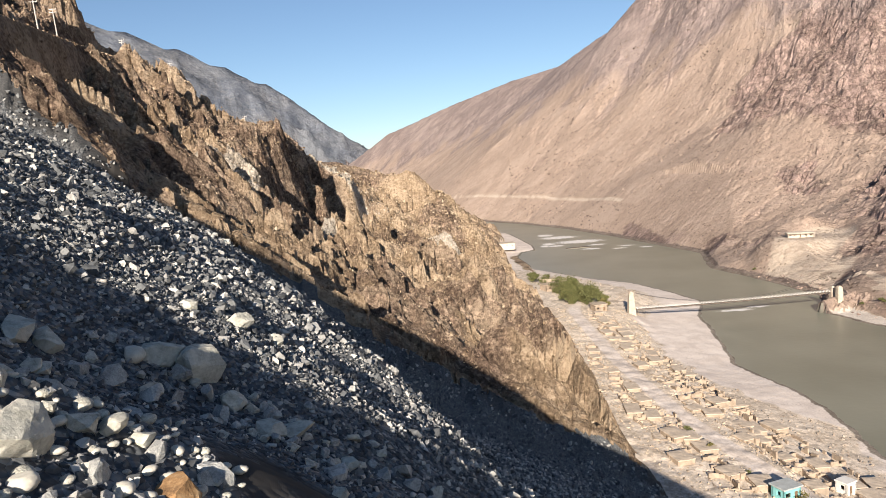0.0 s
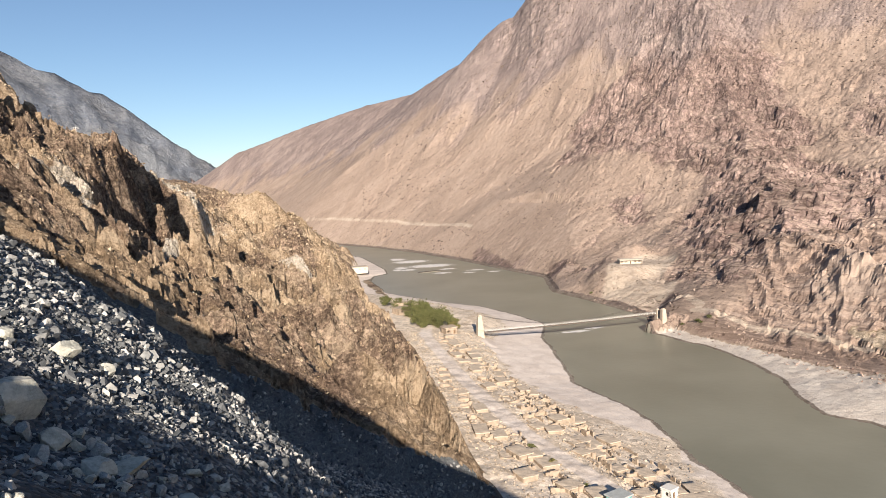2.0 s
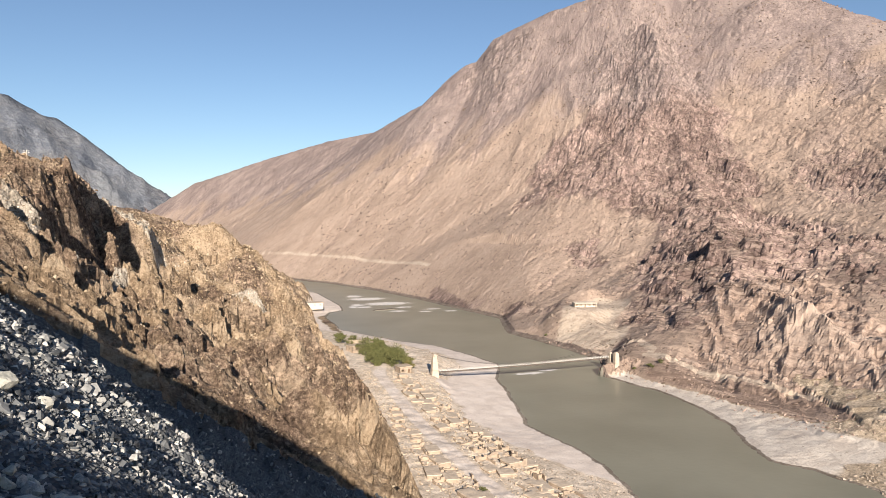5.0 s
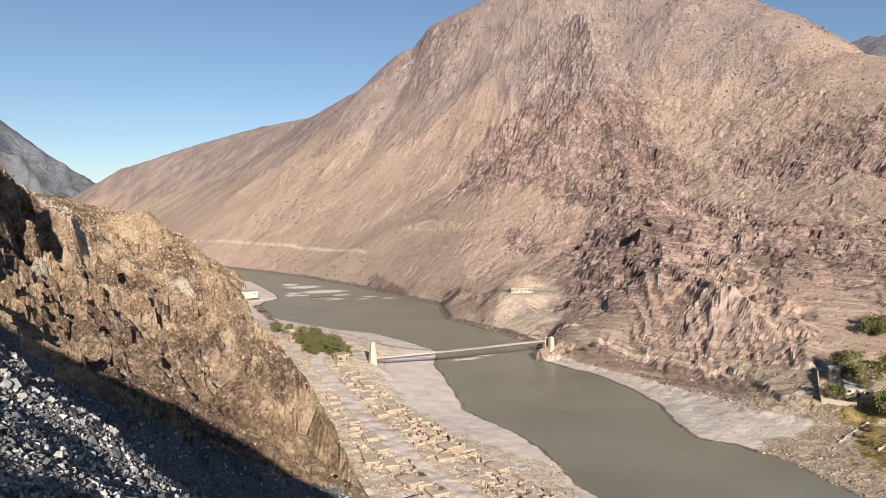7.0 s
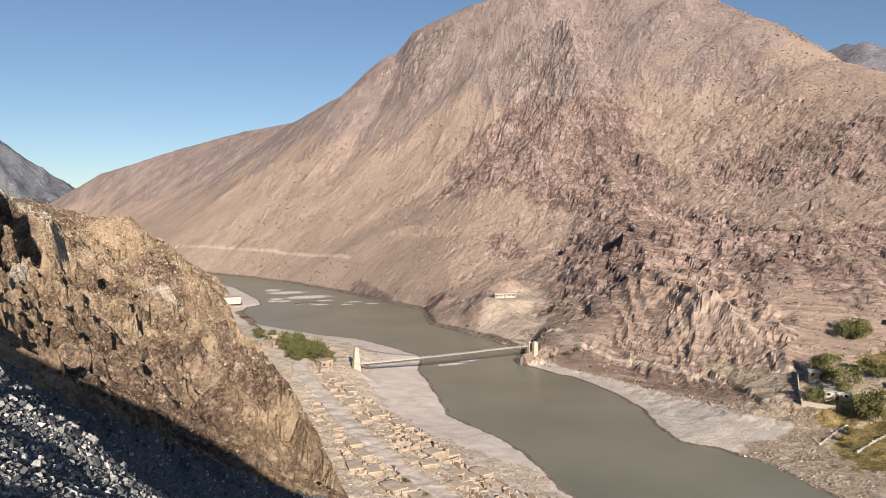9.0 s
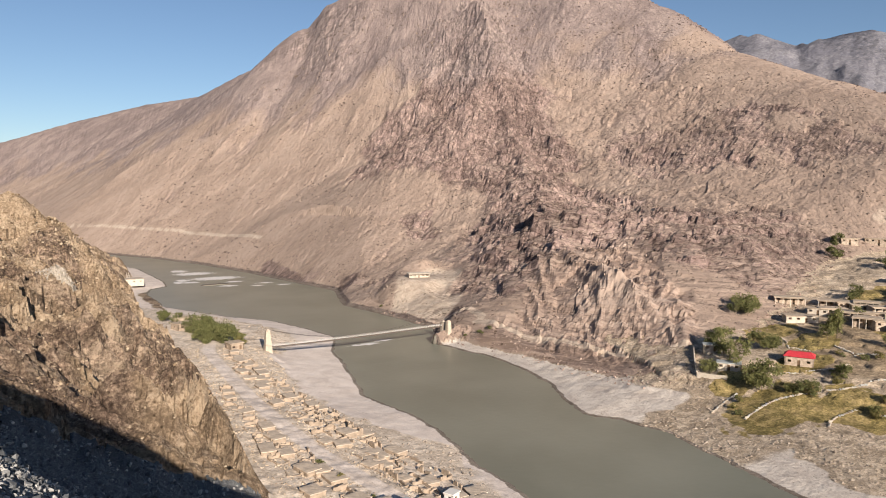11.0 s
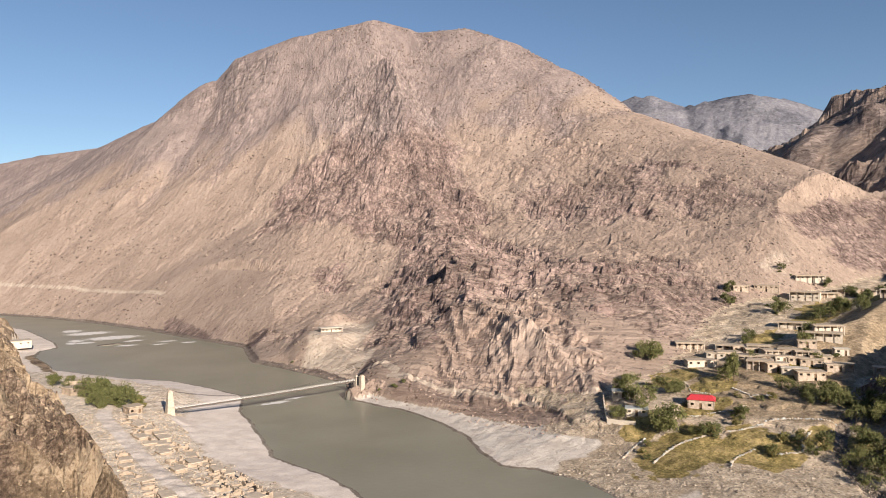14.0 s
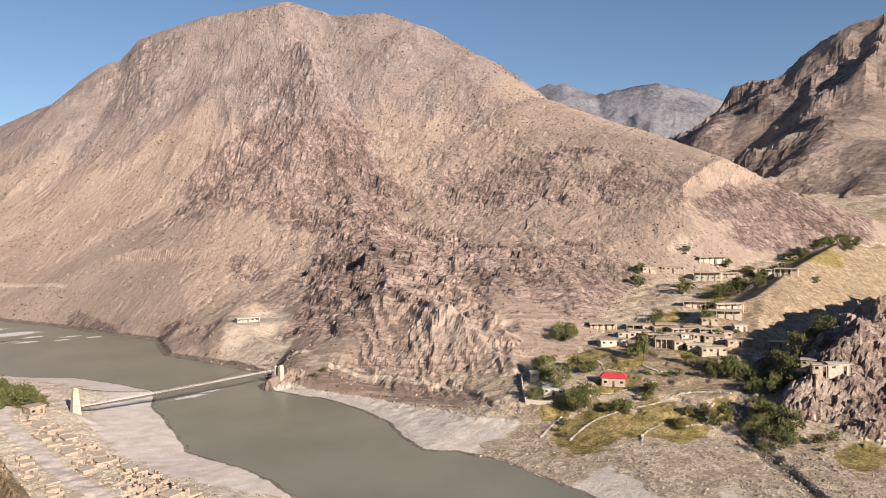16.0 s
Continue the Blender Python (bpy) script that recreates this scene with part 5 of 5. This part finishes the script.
        for h in sorted([h for h in holes if h[0] < mid < h[1]], key=lambda h: h[2]):
            if h[2] > z:
                box(bm, a, b, 0, thick, z, h[2], m)
            z = h[3]
        if z < height:
            box(bm, a, b, 0, thick, z, height, m)


def house(place, turn, width, depth, height, wall, roof_mat, label, holes=3, storeys=1, group="village houses", pitched=False, overhang=0.35, porch=False, seed=0):
    e = thing("house", place, turn, label, "house", group)
    rs = random.Random(seed)
    step = width / holes
    front = []
    for s in range(storeys):
        base = s * height
        for i in range(holes):
            c = step * (i + 0.5) + 0.2 * (rs.random() - 0.5)
            door = s == 0 and i == holes // 2
            w = 1.0 if door else 1.2
            front.append((c - w / 2, c + w / 2, base + (0.0 if door else 0.9), base + 1.8))
    tall = height * storeys
    frame = Matrix.Translation((-width / 2, -depth / 2, 0))
    sides = [(frame, width, front), (Matrix.Translation((width / 2, depth / 2, 0)) @ Matrix.Rotation(math.pi, 4, "Z"), width, []),
             (Matrix.Translation((width / 2, -depth / 2, 0)) @ Matrix.Rotation(math.pi / 2, 4, "Z"), depth, [(depth * 0.4, depth * 0.4 + 1.0, 0.9, 1.9)]),
             (Matrix.Translation((-width / 2, depth / 2, 0)) @ Matrix.Rotation(-math.pi / 2, 4, "Z"), depth, [(depth * 0.4, depth * 0.4 + 1.0, 0.9, 1.9)])]
    for m, w, holes_here in sides:
        bm = bmesh.new()
        facade(bm, w, tall, 0.4, holes_here, m)
        for v in bm.verts:
            if v.co.z <= 0.01:
                v.co.z = -2.5
        bmesh.ops.remove_doubles(bm, verts=bm.verts, dist=0.001)
        part("wall", bm, wall, e)
    for x0, x1, z0, z1 in front:
        bm = bmesh.new()
        if z0 % height < 0.1:
            box(bm, x0 + 0.05, x1 - 0.05, 0.18, 0.24, z0, z1 - 0.05, frame)
            part("door", bm, M_WOOD, e, "dark wooden door")
        else:
            for a, b, c, d in ((x0, x1, z1 - 0.1, z1), (x0, x1, z0, z0 + 0.1), (x0, x0 + 0.1, z0, z1), (x1 - 0.1, x1, z0, z1)):
                box(bm, a, b, 0.1, 0.2, c, d, frame)
            part("window", bm, M_WOOD, e, "wooden window frame")
    bm = bmesh.new()
    o = overhang
    if pitched:
        v = box(bm, -width / 2 - o, width / 2 + o, -depth / 2 - o, depth / 2 + o, tall, tall + 1.4)
        for q in v[4:]:
            q.co.x *= 0.72
            q.co.y *= 0.18
    else:
        box(bm, -width / 2 - o, width / 2 + o, -depth / 2 - o, depth / 2 + o, tall, tall + 0.32)
        bmesh.ops.bevel(bm, geom=bm.edges[:], offset=0.06, segments=1, affect="EDGES")
    part("roof", bm, roof_mat, e, "red sheet-metal roof" if roof_mat is M_RED else "")
    if porch:
        bm = bmesh.new()
        box(bm, -width / 2 - o, width / 2 + o, -depth / 2 - 2.2, -depth / 2 - o, tall - 0.15, tall + 0.1)
        part("porch_roof", bm, roof_mat, e)
        for i in range(5):
            bm = bmesh.new()
            x = -width / 2 + 0.2 + i * (width - 0.4) / 4
            box(bm, x - 0.14, x + 0.14, -depth / 2 - 2.1, -depth / 2 - 1.85, -2.0, tall - 0.15)
            part("porch_post", bm, M_LIME, e)
    return e


def facing(x, y):
    """Turn that makes a house at x, y look down to the river."""
    return math.degrees(math.atan2(-x, y)) + 8


# x, y, width, depth, storeys, wall, roof, porch
VILLAGE = [(302, 198, 13, 6, 1, "s", 1), (283, 180, 13, 6, 1, "l", 0), (311, 181, 13, 6, 1, "s", 1), (301, 177, 11, 6, 1, "s", 0), (299, 165, 11, 6, 1, "s", 1), (316, 170, 10, 5, 1, "s", 1), (311, 160, 11, 6, 1, "s", 1), (314, 154, 10, 6, 1, "s", 0),
           (316, 148, 10, 5, 1, "s", 1), (316, 142, 9, 5, 1, "s", 0), (293, 157, 10, 6, 1, "s", 1), (293, 150, 9, 5, 1, "s", 0), (293, 142, 10, 5, 1, "w", 0), (310, 143, 9, 5, 1, "s", 0), (293, 136, 11, 6, 1, "s", 0), (313, 131, 8, 4, 1, "s", 0),
           (309, 133, 7, 4, 1, "s", 0), (322, 118, 9, 5, 1, "s", 0), (361, 175, 15, 6, 1, "l", 1), (342, 151, 13, 6, 1, "l", 1), (336, 149, 15, 6, 1, "l", 1), (325, 152, 8, 4, 1, "s", 0), (448, 208, 17, 6, 1, "l", 1), (422, 198, 16, 6, 2, "l", 1),
           (433, 192, 15, 6, 1, "s", 1), (445, 186, 14, 6, 1, "s", 1), (453, 181, 13, 6, 1, "s", 0), (443, 166, 13, 6, 1, "s", 1), (412, 147, 12, 6, 1, "s", 1), (327, 138, 6, 4, 1, "w", 0), (404, 229, 9, 5, 1, "s", 0), (417, 219, 14, 6, 1, "s", 0),
           (305, 153, 8, 4, 1, "l", 0), (302, 158, 8, 4, 1, "s", 0), (308, 148, 8, 4, 1, "s", 0), (311, 176, 9, 5, 1, "s", 0), (296, 180, 8, 4, 1, "l", 0), (310, 170, 7, 4, 1, "s", 0), (225, 178, 8, 4, 1, "t", 0), (217, 165, 8, 4, 1, "t", 0),
           (272, 92, 8, 4, 1, "l", 0), (276, 91, 5, 4, 1, "s", 0), (267, 83, 8, 4, 1, "s", 0), (269, 79, 7, 4, 1, "w", 0)]
vz = floor_at(*[(v[0], v[1]) for v in VILLAGE])
WALLS = {"s": (M_STONE_HOUSE, M_ROOF, "flat-roofed tan stone village house on the terraces"), "l": (M_LIME, M_ROOF, "long pale plastered village house with a flat earth roof"),
         "w": (M_LIME, M_LIME, "bright whitewashed flat-roofed village house"), "t": (M_LIME, M_TIN, "pale house with a grey tin roof among garden trees")}
for i, ((hx, hy, w, d, st, wall, porch), hz) in enumerate(zip(VILLAGE, vz)):
    mat, roof, label = WALLS[wall]
    house((hx, hy, hz + 0.3), facing(hx, hy) + 14 * math.sin(i * 2.4), w, d, 2.3, mat, roof, label, max(2, round(w / 3)), st, porch=bool(porch), seed=i)
hz = floor_at((238, 151))[0]
house((238, 151, hz + 0.3), facing(238, 151) - 10, 9.5, 7, 3.0, M_STONE_HOUSE, M_RED, "tan house with a bright red metal roof beside the fields", 3, pitched=True, overhang=0.5, seed=77)
house((213, 405, 21.0), -14, 14, 6, 2.6, M_LIME, M_LIME, "lone long white flat-roofed house on a rock shelf", 5, group="lone buildings", porch=True, seed=78)
hz = floor_at((51, 590), (59, 369), (69, 304), (74, 317))
house((49, 598, hz[0] + 0.2), 5, 30, 12, 3.0, M_LIME, M_MASONRY, "low white works building on the sand spit", 6, group="lone buildings", seed=79)
for i, (hx, hy, w) in enumerate([(58, 372, 8), (64, 366, 7), (69, 305, 6), (55, 352, 9)]):
    house((hx, hy, floor_at((hx, hy))[0] + 0.1), 15 * i - 20, w, 6, 2.8, M_MUD, M_ROOF, "small mud-walled house among the bank's trees", 2, group="lone buildings", seed=80 + i)
# the small huts by the lower road
hz = floor_at((63.5, 127), (80.5, 136))
e = house((63.5, 127, hz[0] + 0.1), 20, 4.2, 3.2, 2.5, M_TEAL, M_TIN, "small turquoise hut with a tin roof beside the road", 2, group="lone buildings", seed=90)
e = house((80.5, 136, hz[1] + 0.1), 25, 3.0, 2.6, 2.3, M_WHITE, M_WHITE, "small white guard booth at the roadside", 1, group="lone buildings", overhang=0.15, seed=91)


# ---- the ruined bazaar on the near bank ----
def ruin(place, turn, width, depth, rs, label, roofed):
    """A low mud room: four worn walls with doorways, under a flat earth roof or open to the sky and half fallen."""
    e = thing("mud_house" if roofed else "ruined_room", place, turn, label, "house" if roofed else "ruin", "mud rooms along the road")
    corner = [(-width / 2, -depth / 2), (width / 2, -depth / 2), (width / 2, depth / 2), (-width / 2, depth / 2)]
    tall = 0.9 + 0.6 * rs.random()
    for k in range(4):
        a, b = Vector((*corner[k], 0)), Vector((*corner[(k + 1) % 4], 0))
        n = max(3, int((b - a).length / 0.9))
        gaps = [g for g in range(1, n - 1) if rs.random() < (0.22 if k in (0, 2) else 0.1)]
        if k and not roofed and rs.random() < 0.25:
            continue
        bm = bmesh.new()
        full = tall if roofed else 0.45 + 1.15 * rs.random()
        m = Matrix.Translation(a) @ Matrix.Rotation(math.atan2(b.y - a.y, b.x - a.x), 4, "Z")
        step = (b - a).length / n
        for i in range(n):
            h = full if roofed else full * (0.6 + 0.6 * rs.random())
            if i in gaps:
                if roofed:
                    box(bm, i * step, (i + 1) * step, -0.2, 0.2, h - 0.3, h, m)
                continue
            v = box(bm, i * step, (i + 1) * step, -0.2, 0.2, -1.5, h, m)
            if not roofed:
                v[5].co.z += 0.3 * (rs.random() - 0.5)
                v[6].co.z += 0.3 * (rs.random() - 0.5)
        bmesh.ops.remove_doubles(bm, verts=bm.verts, dist=0.001)
        part("wall", bm, M_MUD, e)
    if roofed:
        bm = bmesh.new()
        bmesh.ops.create_grid(bm, x_segments=6, y_segments=5, size=0.5)
        for v in bm.verts:
            out = 0.28 if max(abs(v.co.x), abs(v.co.y)) > 0.49 else 0.0
            v.co = Vector((v.co.x * (width + 0.5 + out * (rs.random() - 0.5)), v.co.y * (depth + 0.5 + out * (rs.random() - 0.5)), tall + 0.24 + 0.1 * rs.random() - out * 0.3))
        ext = bmesh.ops.extrude_face_region(bm, geom=bm.faces[:])
        for v in ext["geom"]:
            if isinstance(v, bmesh.types.BMVert):
                v.co.z = tall + 0.004
        bmesh.ops.recalc_face_normals(bm, faces=bm.faces)
        part("flat_roof", bm, M_EARTH_ROOF, e, "flat trodden-earth roof")
    else:
        bm = bmesh.new()
        for _ in range(5):
            x, y, r = width * 0.7 * (rs.random() - 0.5), depth * 0.7 * (rs.random() - 0.5), 0.3 + 0.5 * rs.random()
            got = bmesh.ops.create_icosphere(bm, subdivisions=1, radius=r, matrix=pose(x, y, -0.05, 0, 0, 360 * rs.random()))
            for v in got["verts"]:
                v.co.z *= 0.5
        part("fallen_mud", bm, M_MUD, e, "heap of fallen mud bricks")
    return e


rr = random.Random(5)
spots = []
for row, off in enumerate((-14.6, -10.8, -7.0, 7.0, 10.9, 14.8, 18.6, 22.0)):
    y = 122.0 if off > 0 else 130.0
    while y < (296 if off < 12 else 250 if off < 20 else 190):
        x = float(np.interp(y, [q[1] for q in LANE[::-1]], [q[0] for q in LANE[::-1]])) + off + 3.6 * (rr.random() - 0.5)
        w = 3.4 + 3.8 * rr.random() ** 1.5
        toe = float(np.interp(y, [115, 136, 152, 177, 204, 266, 310], [50, 42, 37, 39, 40, 46, 44])) + 4
        if x - 2.2 > toe and rr.random() < 0.8:
            spots.append((x, y + w / 2, w, 3.0 + 1.2 * rr.random()))
        y += w + 0.1 + 1.2 * rr.random() ** 2 + (4.0 if rr.random() < 0.12 else 0)
sz = floor_at(*[(q[0], q[1]) for q in spots])
for (x, y, w, d), z in zip(spots, sz):
    roofed = rr.random() < 0.36
    ruin((x, y, z - 0.35), 90 + 26 * (rr.random() - 0.5) + (3 if y < 200 else 0), w, d, rr, "low mud house with a flat earth roof" if roofed else "roofless ruined mud-brick room with worn walls", roofed)


# ---- trees and bushes ----
def tree(name, height, width, seed, leaves, label, lean=0.0, trunk=0.12, count=700, leaf=0.34, poplar=False, bare=0.25):
    """A tapered trunk, limbs and a crown of many small leaf clumps gathered round the limbs' ends."""
    rs = random.Random(seed)
    e = thing(name, (0, 0, -500), 0, label, "tree" if name == "tree" else "bush", "trees and bushes of the valley")
    bm = bmesh.new()
    top = Vector((lean, 0, height * 0.62))
    rod(bm, (0, 0, -0.6), top * 0.55, trunk * height / 8, trunk * height / 13, 7)
    rod(bm, top * 0.55, top, trunk * height / 13, trunk * height / 40, 6)
    part("trunk", bm, M_BARK, e)
    tips = []
    limbs = bmesh.new()
    for i in range(11 if not poplar else 16):
        a = rs.random() * 6.283
        z = height * (bare + (0.62 - bare) * rs.random())
        out = width * (0.22 + 0.26 * rs.random()) * (0.5 if poplar else 1)
        tip = Vector((out * math.cos(a), out * math.sin(a), min(height * 0.93, z + height * (0.12 + 0.25 * rs.random()))))
        rod(limbs, Vector((lean * z / height, 0, z * 0.85)), tip, trunk * height / 30, 0.02, 4)
        tips.append(tip)
    tips.append(Vector((0, 0, height * 0.9)))
    part("limbs", limbs, M_BARK, e)
    crown = bmesh.new()
    for i in range(count):
        c = rs.choice(tips)
        d = Vector((rs.gauss(0, 1), rs.gauss(0, 1), rs.gauss(0, 1)))
        p = c + Vector((d.x * width * 0.11, d.y * width * 0.11, d.z * height * 0.085))
        if p.z < height * bare * 0.6:
            continue
        s = leaf * (0.6 + 0.9 * rs.random())
        t = Matrix.Translation(p) @ Euler((rs.random() * 6.3, rs.random() * 6.3, rs.random() * 6.3)).to_matrix().to_4x4()
        q = [crown.verts.new(t @ Vector(v)) for v in ((-s, 0, 0.1 * s), (0, -0.55 * s, -0.1 * s), (s, 0, 0.1 * s), (0, 0.55 * s, -0.1 * s))]
        crown.faces.new(q)
    part("crown", crown, leaves, e)
    return e


KINDS = {
    "g": [tree("tree", 8, 7, 1 + i, M_LEAF, "leafy dusty-green walnut tree among the village fields", 0.3 * i, bare=0.18) for i in range(3)],
    "d": [tree("tree", 7, 7, 11 + i, M_LEAF_DARK, "dense dark green tree beside the village houses", 0.2 * i, bare=0.12) for i in range(3)],
    "p": [tree("tree", 11, 4, 21 + i, M_LEAF, "slender green poplar tree by the houses", 0.1 * i, 0.09, 600, 0.3, True, 0.15) for i in range(2)],
    "b": [tree("bush", 2.6, 4.2, 31 + i, M_LEAF_DARK, "low dark green bush on dry ground", 0, 0.08, 420, 0.26, False, 0.02) for i in range(3)],
    "y": [tree("bush", 3.4, 4.0, 41 + i, M_LEAF_DRY, "olive and yellowing bush beside the field wall", 0, 0.08, 420, 0.26, False, 0.03) for i in range(2)],
}
TREES = [(270, 198, "gdgdg", 7, 1.0), (386, 224, "bdb", 5, 1.0), (229, 183, "gd", 3, 0.9), (230, 177, "g", 2, 0.9), (240, 166, "gdg", 4, 0.9), (211, 149, "ggdgg", 5, 1.15), (221, 164, "gg", 3, 0.95), (217, 137, "dgb", 4, 0.75),
         (210, 169, "gd", 3, 0.8), (270, 156, "ppdgp", 5, 1.0), (235, 133, "dyb", 4, 0.8), (268, 118, "ddgdg", 7, 0.95), (273, 127, "gdd", 5, 0.9), (270, 112, "dgd", 5, 0.9), (274, 138, "gd", 4, 0.8), (323, 179, "dbd", 4, 0.8),
         (379, 194, "dbd", 6, 0.9), (328, 154, "dgb", 4, 0.8), (386, 162, "dddgdd", 11, 1.05), (420, 163, "ddd", 7, 0.9), (452, 198, "d", 1, 0.9), (512, 156, "ddddd", 13, 1.1), (530, 146, "dddd", 11, 1.0), (495, 176, "dbd", 6, 0.8),
         (231, 107, "ydyb", 5, 1.0), (220, 113, "yby", 4, 0.9), (246, 96, "ddgd", 5, 1.0), (267, 97, "dgdd", 5, 1.0), (301, 98, "ddgdd", 7, 1.0), (228, 87, "ddbdg", 9, 0.9), (236, 84, "dgd", 6, 0.9), (323, 138, "b", 2, 0.9),
         (243, 190, "b", 2, 1.0), (205, 152, "by", 4, 0.7), (198, 148, "yb", 5, 0.6), (255, 145, "by", 4, 0.7), (260, 135, "yb", 5, 0.8), (283, 108, "dg", 6, 0.9), (415, 176, "bb", 5, 0.9), (405, 168, "db", 6, 0.8),
         (62, 320, "bdgbd", 5, 1.15), (60, 331, "gdbd", 5, 1.15), (67, 318, "byb", 4, 0.9), (71, 312, "byy", 4, 0.8), (57, 345, "db", 3, 0.8), (52, 383, "ddb", 4, 0.9), (50, 392, "db", 4, 0.9), (60, 360, "bd", 3, 0.8), (66, 325, "dgdbd", 6, 1.25), (70, 322, "gdbd", 6, 1.2), (74, 318, "yby", 4, 1.0), (62, 340, "ddgd", 6, 1.25), (56, 372, "db", 4, 1.0),
         (187, 289, "bb", 2, 0.8), (183, 296, "b", 1, 0.6), (190, 284, "b", 1, 0.6), (186, 405, "b", 2, 0.7), (66, 124.5, "y", 0.5, 0.9), (61, 138, "b", 2, 0.5), (58, 150, "y", 2, 0.5), (57, 161, "b", 2, 0.5)]
tr = random.Random(8)
grow = []
TREES += [(276, 202, "dgd", 5, 0.8), (281, 162, "pgd", 4, 0.8), (279, 122, "dgdb", 6, 0.9), (245, 170, "gdb", 5, 0.8), (224, 174, "dgg", 4, 0.8), (221, 138, "bdy", 5, 0.8), (239, 135, "yby", 5, 0.8), (233, 112, "byyb", 6, 0.9),
          (260, 100, "dgdg", 6, 0.9), (238, 87, "dgdyd", 7, 0.9), (287, 98, "dgdd", 7, 0.9), (235, 74, "ydb", 6, 0.8), (405, 172, "ddgd", 8, 0.9), (393, 201, "dbd", 5, 0.8), (398, 232, "dbdb", 5, 0.8), (341, 160, "dbg", 5, 0.8),
          (331, 183, "db", 4, 0.8), (443, 180, "ddb", 6, 0.8), (442, 216, "bdb", 7, 0.8), (439, 164, "dbd", 6, 0.8), (491, 166, "dbdd", 8, 0.9), (423, 135, "bb", 6, 0.8), (300, 160, "bgb", 7, 0.7), (315, 148, "dgb", 7, 0.7)]
for x, y, kinds, far, size in TREES:
    for i, k in enumerate(kinds):
        a, d = tr.random() * 6.283, far * math.sqrt(tr.random()) * (0 if i == 0 else 1)
        grow.append((x + d * math.cos(a), y + d * math.sin(a), k, size * (0.78 + 0.4 * tr.random())))
grow = [(x, y, "d" if k == "g" and x < 100 else k, size * (0.95 if x < 100 and y > 250 else 1.0)) for x, y, k, size in grow]
gzs = floor_at(*[(g[0], g[1]) for g in grow])
stock = {k: list(v) for k, v in KINDS.items()}
for (x, y, k, size), z in zip(grow, gzs):
    m = pose(x, y, z - 0.1, 0, 0, 360 * tr.random()) @ Matrix.Scale(size, 4)
    if stock[k]:
        stock[k].pop().matrix_basis = m
    else:
        copy_thing(tr.choice(KINDS[k]), m)


# ---- dry-stone field walls ----
def field_wall(points, height, label):
    """Stones piled along a line."""
    e = thing("field_wall", (0, 0, 0), 0, label, "wall", "dry-stone walls of the fields")
    rs = random.Random(int(points[0][0] * 7))
    run = []
    for (ax, ay), (bx, by) in zip(points, points[1:]):
        n = max(2, int(math.hypot(bx - ax, by - ay) / 0.85))
        run += [(ax + (bx - ax) * i / n, ay + (by - ay) * i / n) for i in range(n)]
    zs = floor_at(*run)
    for (x, y), z in zip(run, zs):
        s = height * (0.9 + 0.5 * rs.random())
        ob = new("stone", meshes[rs.randint(0, 11)] if rs.random() < 0.5 else wall_stone)
        ob.parent = e
        ob.matrix_basis = pose(x + 0.15 * rs.random(), y + 0.15 * rs.random(), z + s * 0.25, 360 * rs.random(), 30 * rs.random(), 360 * rs.random()) @ Matrix.Diagonal((s, s, s, 1))
    return e


wall_stone = meshes[0].copy()
wall_stone.materials.clear()
wall_stone.materials.append(M_RUBBLE)
for line in ([(193, 140), (200, 141), (207, 141), (215, 138), (221, 135), (230, 129), (239, 126)], [(204, 119), (208, 121), (213, 122), (217, 121), (221, 120)], [(191, 151), (199, 153), (208, 154)],
             [(222, 113), (228, 108), (234, 111), (243, 112)], [(239, 126), (246, 122), (252, 115), (254, 108)], [(226, 150), (233, 144), (243, 139), (252, 140)], [(262, 152), (258, 142), (266, 134)], [(258, 172), (250, 163), (252, 155)]):
    field_wall(line, 0.85, "low winding dry-stone wall between ochre fields")


def garden_wall():
    e = thing("garden_wall", (0, 0, 0), 0, "pale plastered compound wall around the orchard", "wall")
    pts_ = [(224, 187), (215, 179), (207, 171), (209, 166), (211, 161)]
    zs = floor_at(*pts_)
    for (a, za), (b, zb) in zip(zip(pts_, zs), list(zip(pts_, zs))[1:]):
        bm = bmesh.new()
        n = 4
        for i in range(n):
            p = Vector((a[0] + (b[0] - a[0]) * i / n, a[1] + (b[1] - a[1]) * i / n, za + (zb - za) * (i + 0.5) / n))
            q = Vector((a[0] + (b[0] - a[0]) * (i + 1) / n, a[1] + (b[1] - a[1]) * (i + 1) / n, p.z))
            m = Matrix.Translation(p) @ Matrix.Rotation(math.atan2(q.y - p.y, q.x - p.x), 4, "Z")
            box(bm, 0, (q - p).length, -0.2, 0.2, -1.5, 1.5, m)
        part("wall_length", bm, M_LIME, e)


garden_wall()


# ---- power poles along the high road ----
def power_pole(place, height, lean):
    e = thing("power_pole", place, 10, "tall thin grey utility pole with crossarms on the hillside", "utility pole", "poles along the high road")
    e.matrix_basis = e.matrix_basis @ pose(0, 0, 0, 0, lean, 0)
    bm = bmesh.new()
    rod(bm, (0, 0, -1), (0, 0, height), 0.22, 0.13, 8)
    part("shaft", bm, M_POLE, e)
    for z in (0.97, 0.88):
        bm = bmesh.new()
        box(bm, -0.9, 0.9, -0.06, 0.06, height * z - 0.06, height * z + 0.06)
        arm = part("crossarm", bm, M_STEEL, e)
        for x in (-0.8, 0, 0.8):
            bm = bmesh.new()
            rod(bm, (x, 0, height * z + 0.06), (x, 0, height * z + 0.3), 0.06, 0.04, 6)
            part("insulator", bm, M_WHITE, arm)


POLES = [(-91, 168, 8.5), (-96, 186, 8.5), (-107, 251, 7.5), (-95, 262, 7), (-73, 275, 7)]
for (x, y, h), z in zip(POLES, floor_at(*[(p[0], p[1]) for p in POLES])):
    power_pole((x, y, z), h, -3)
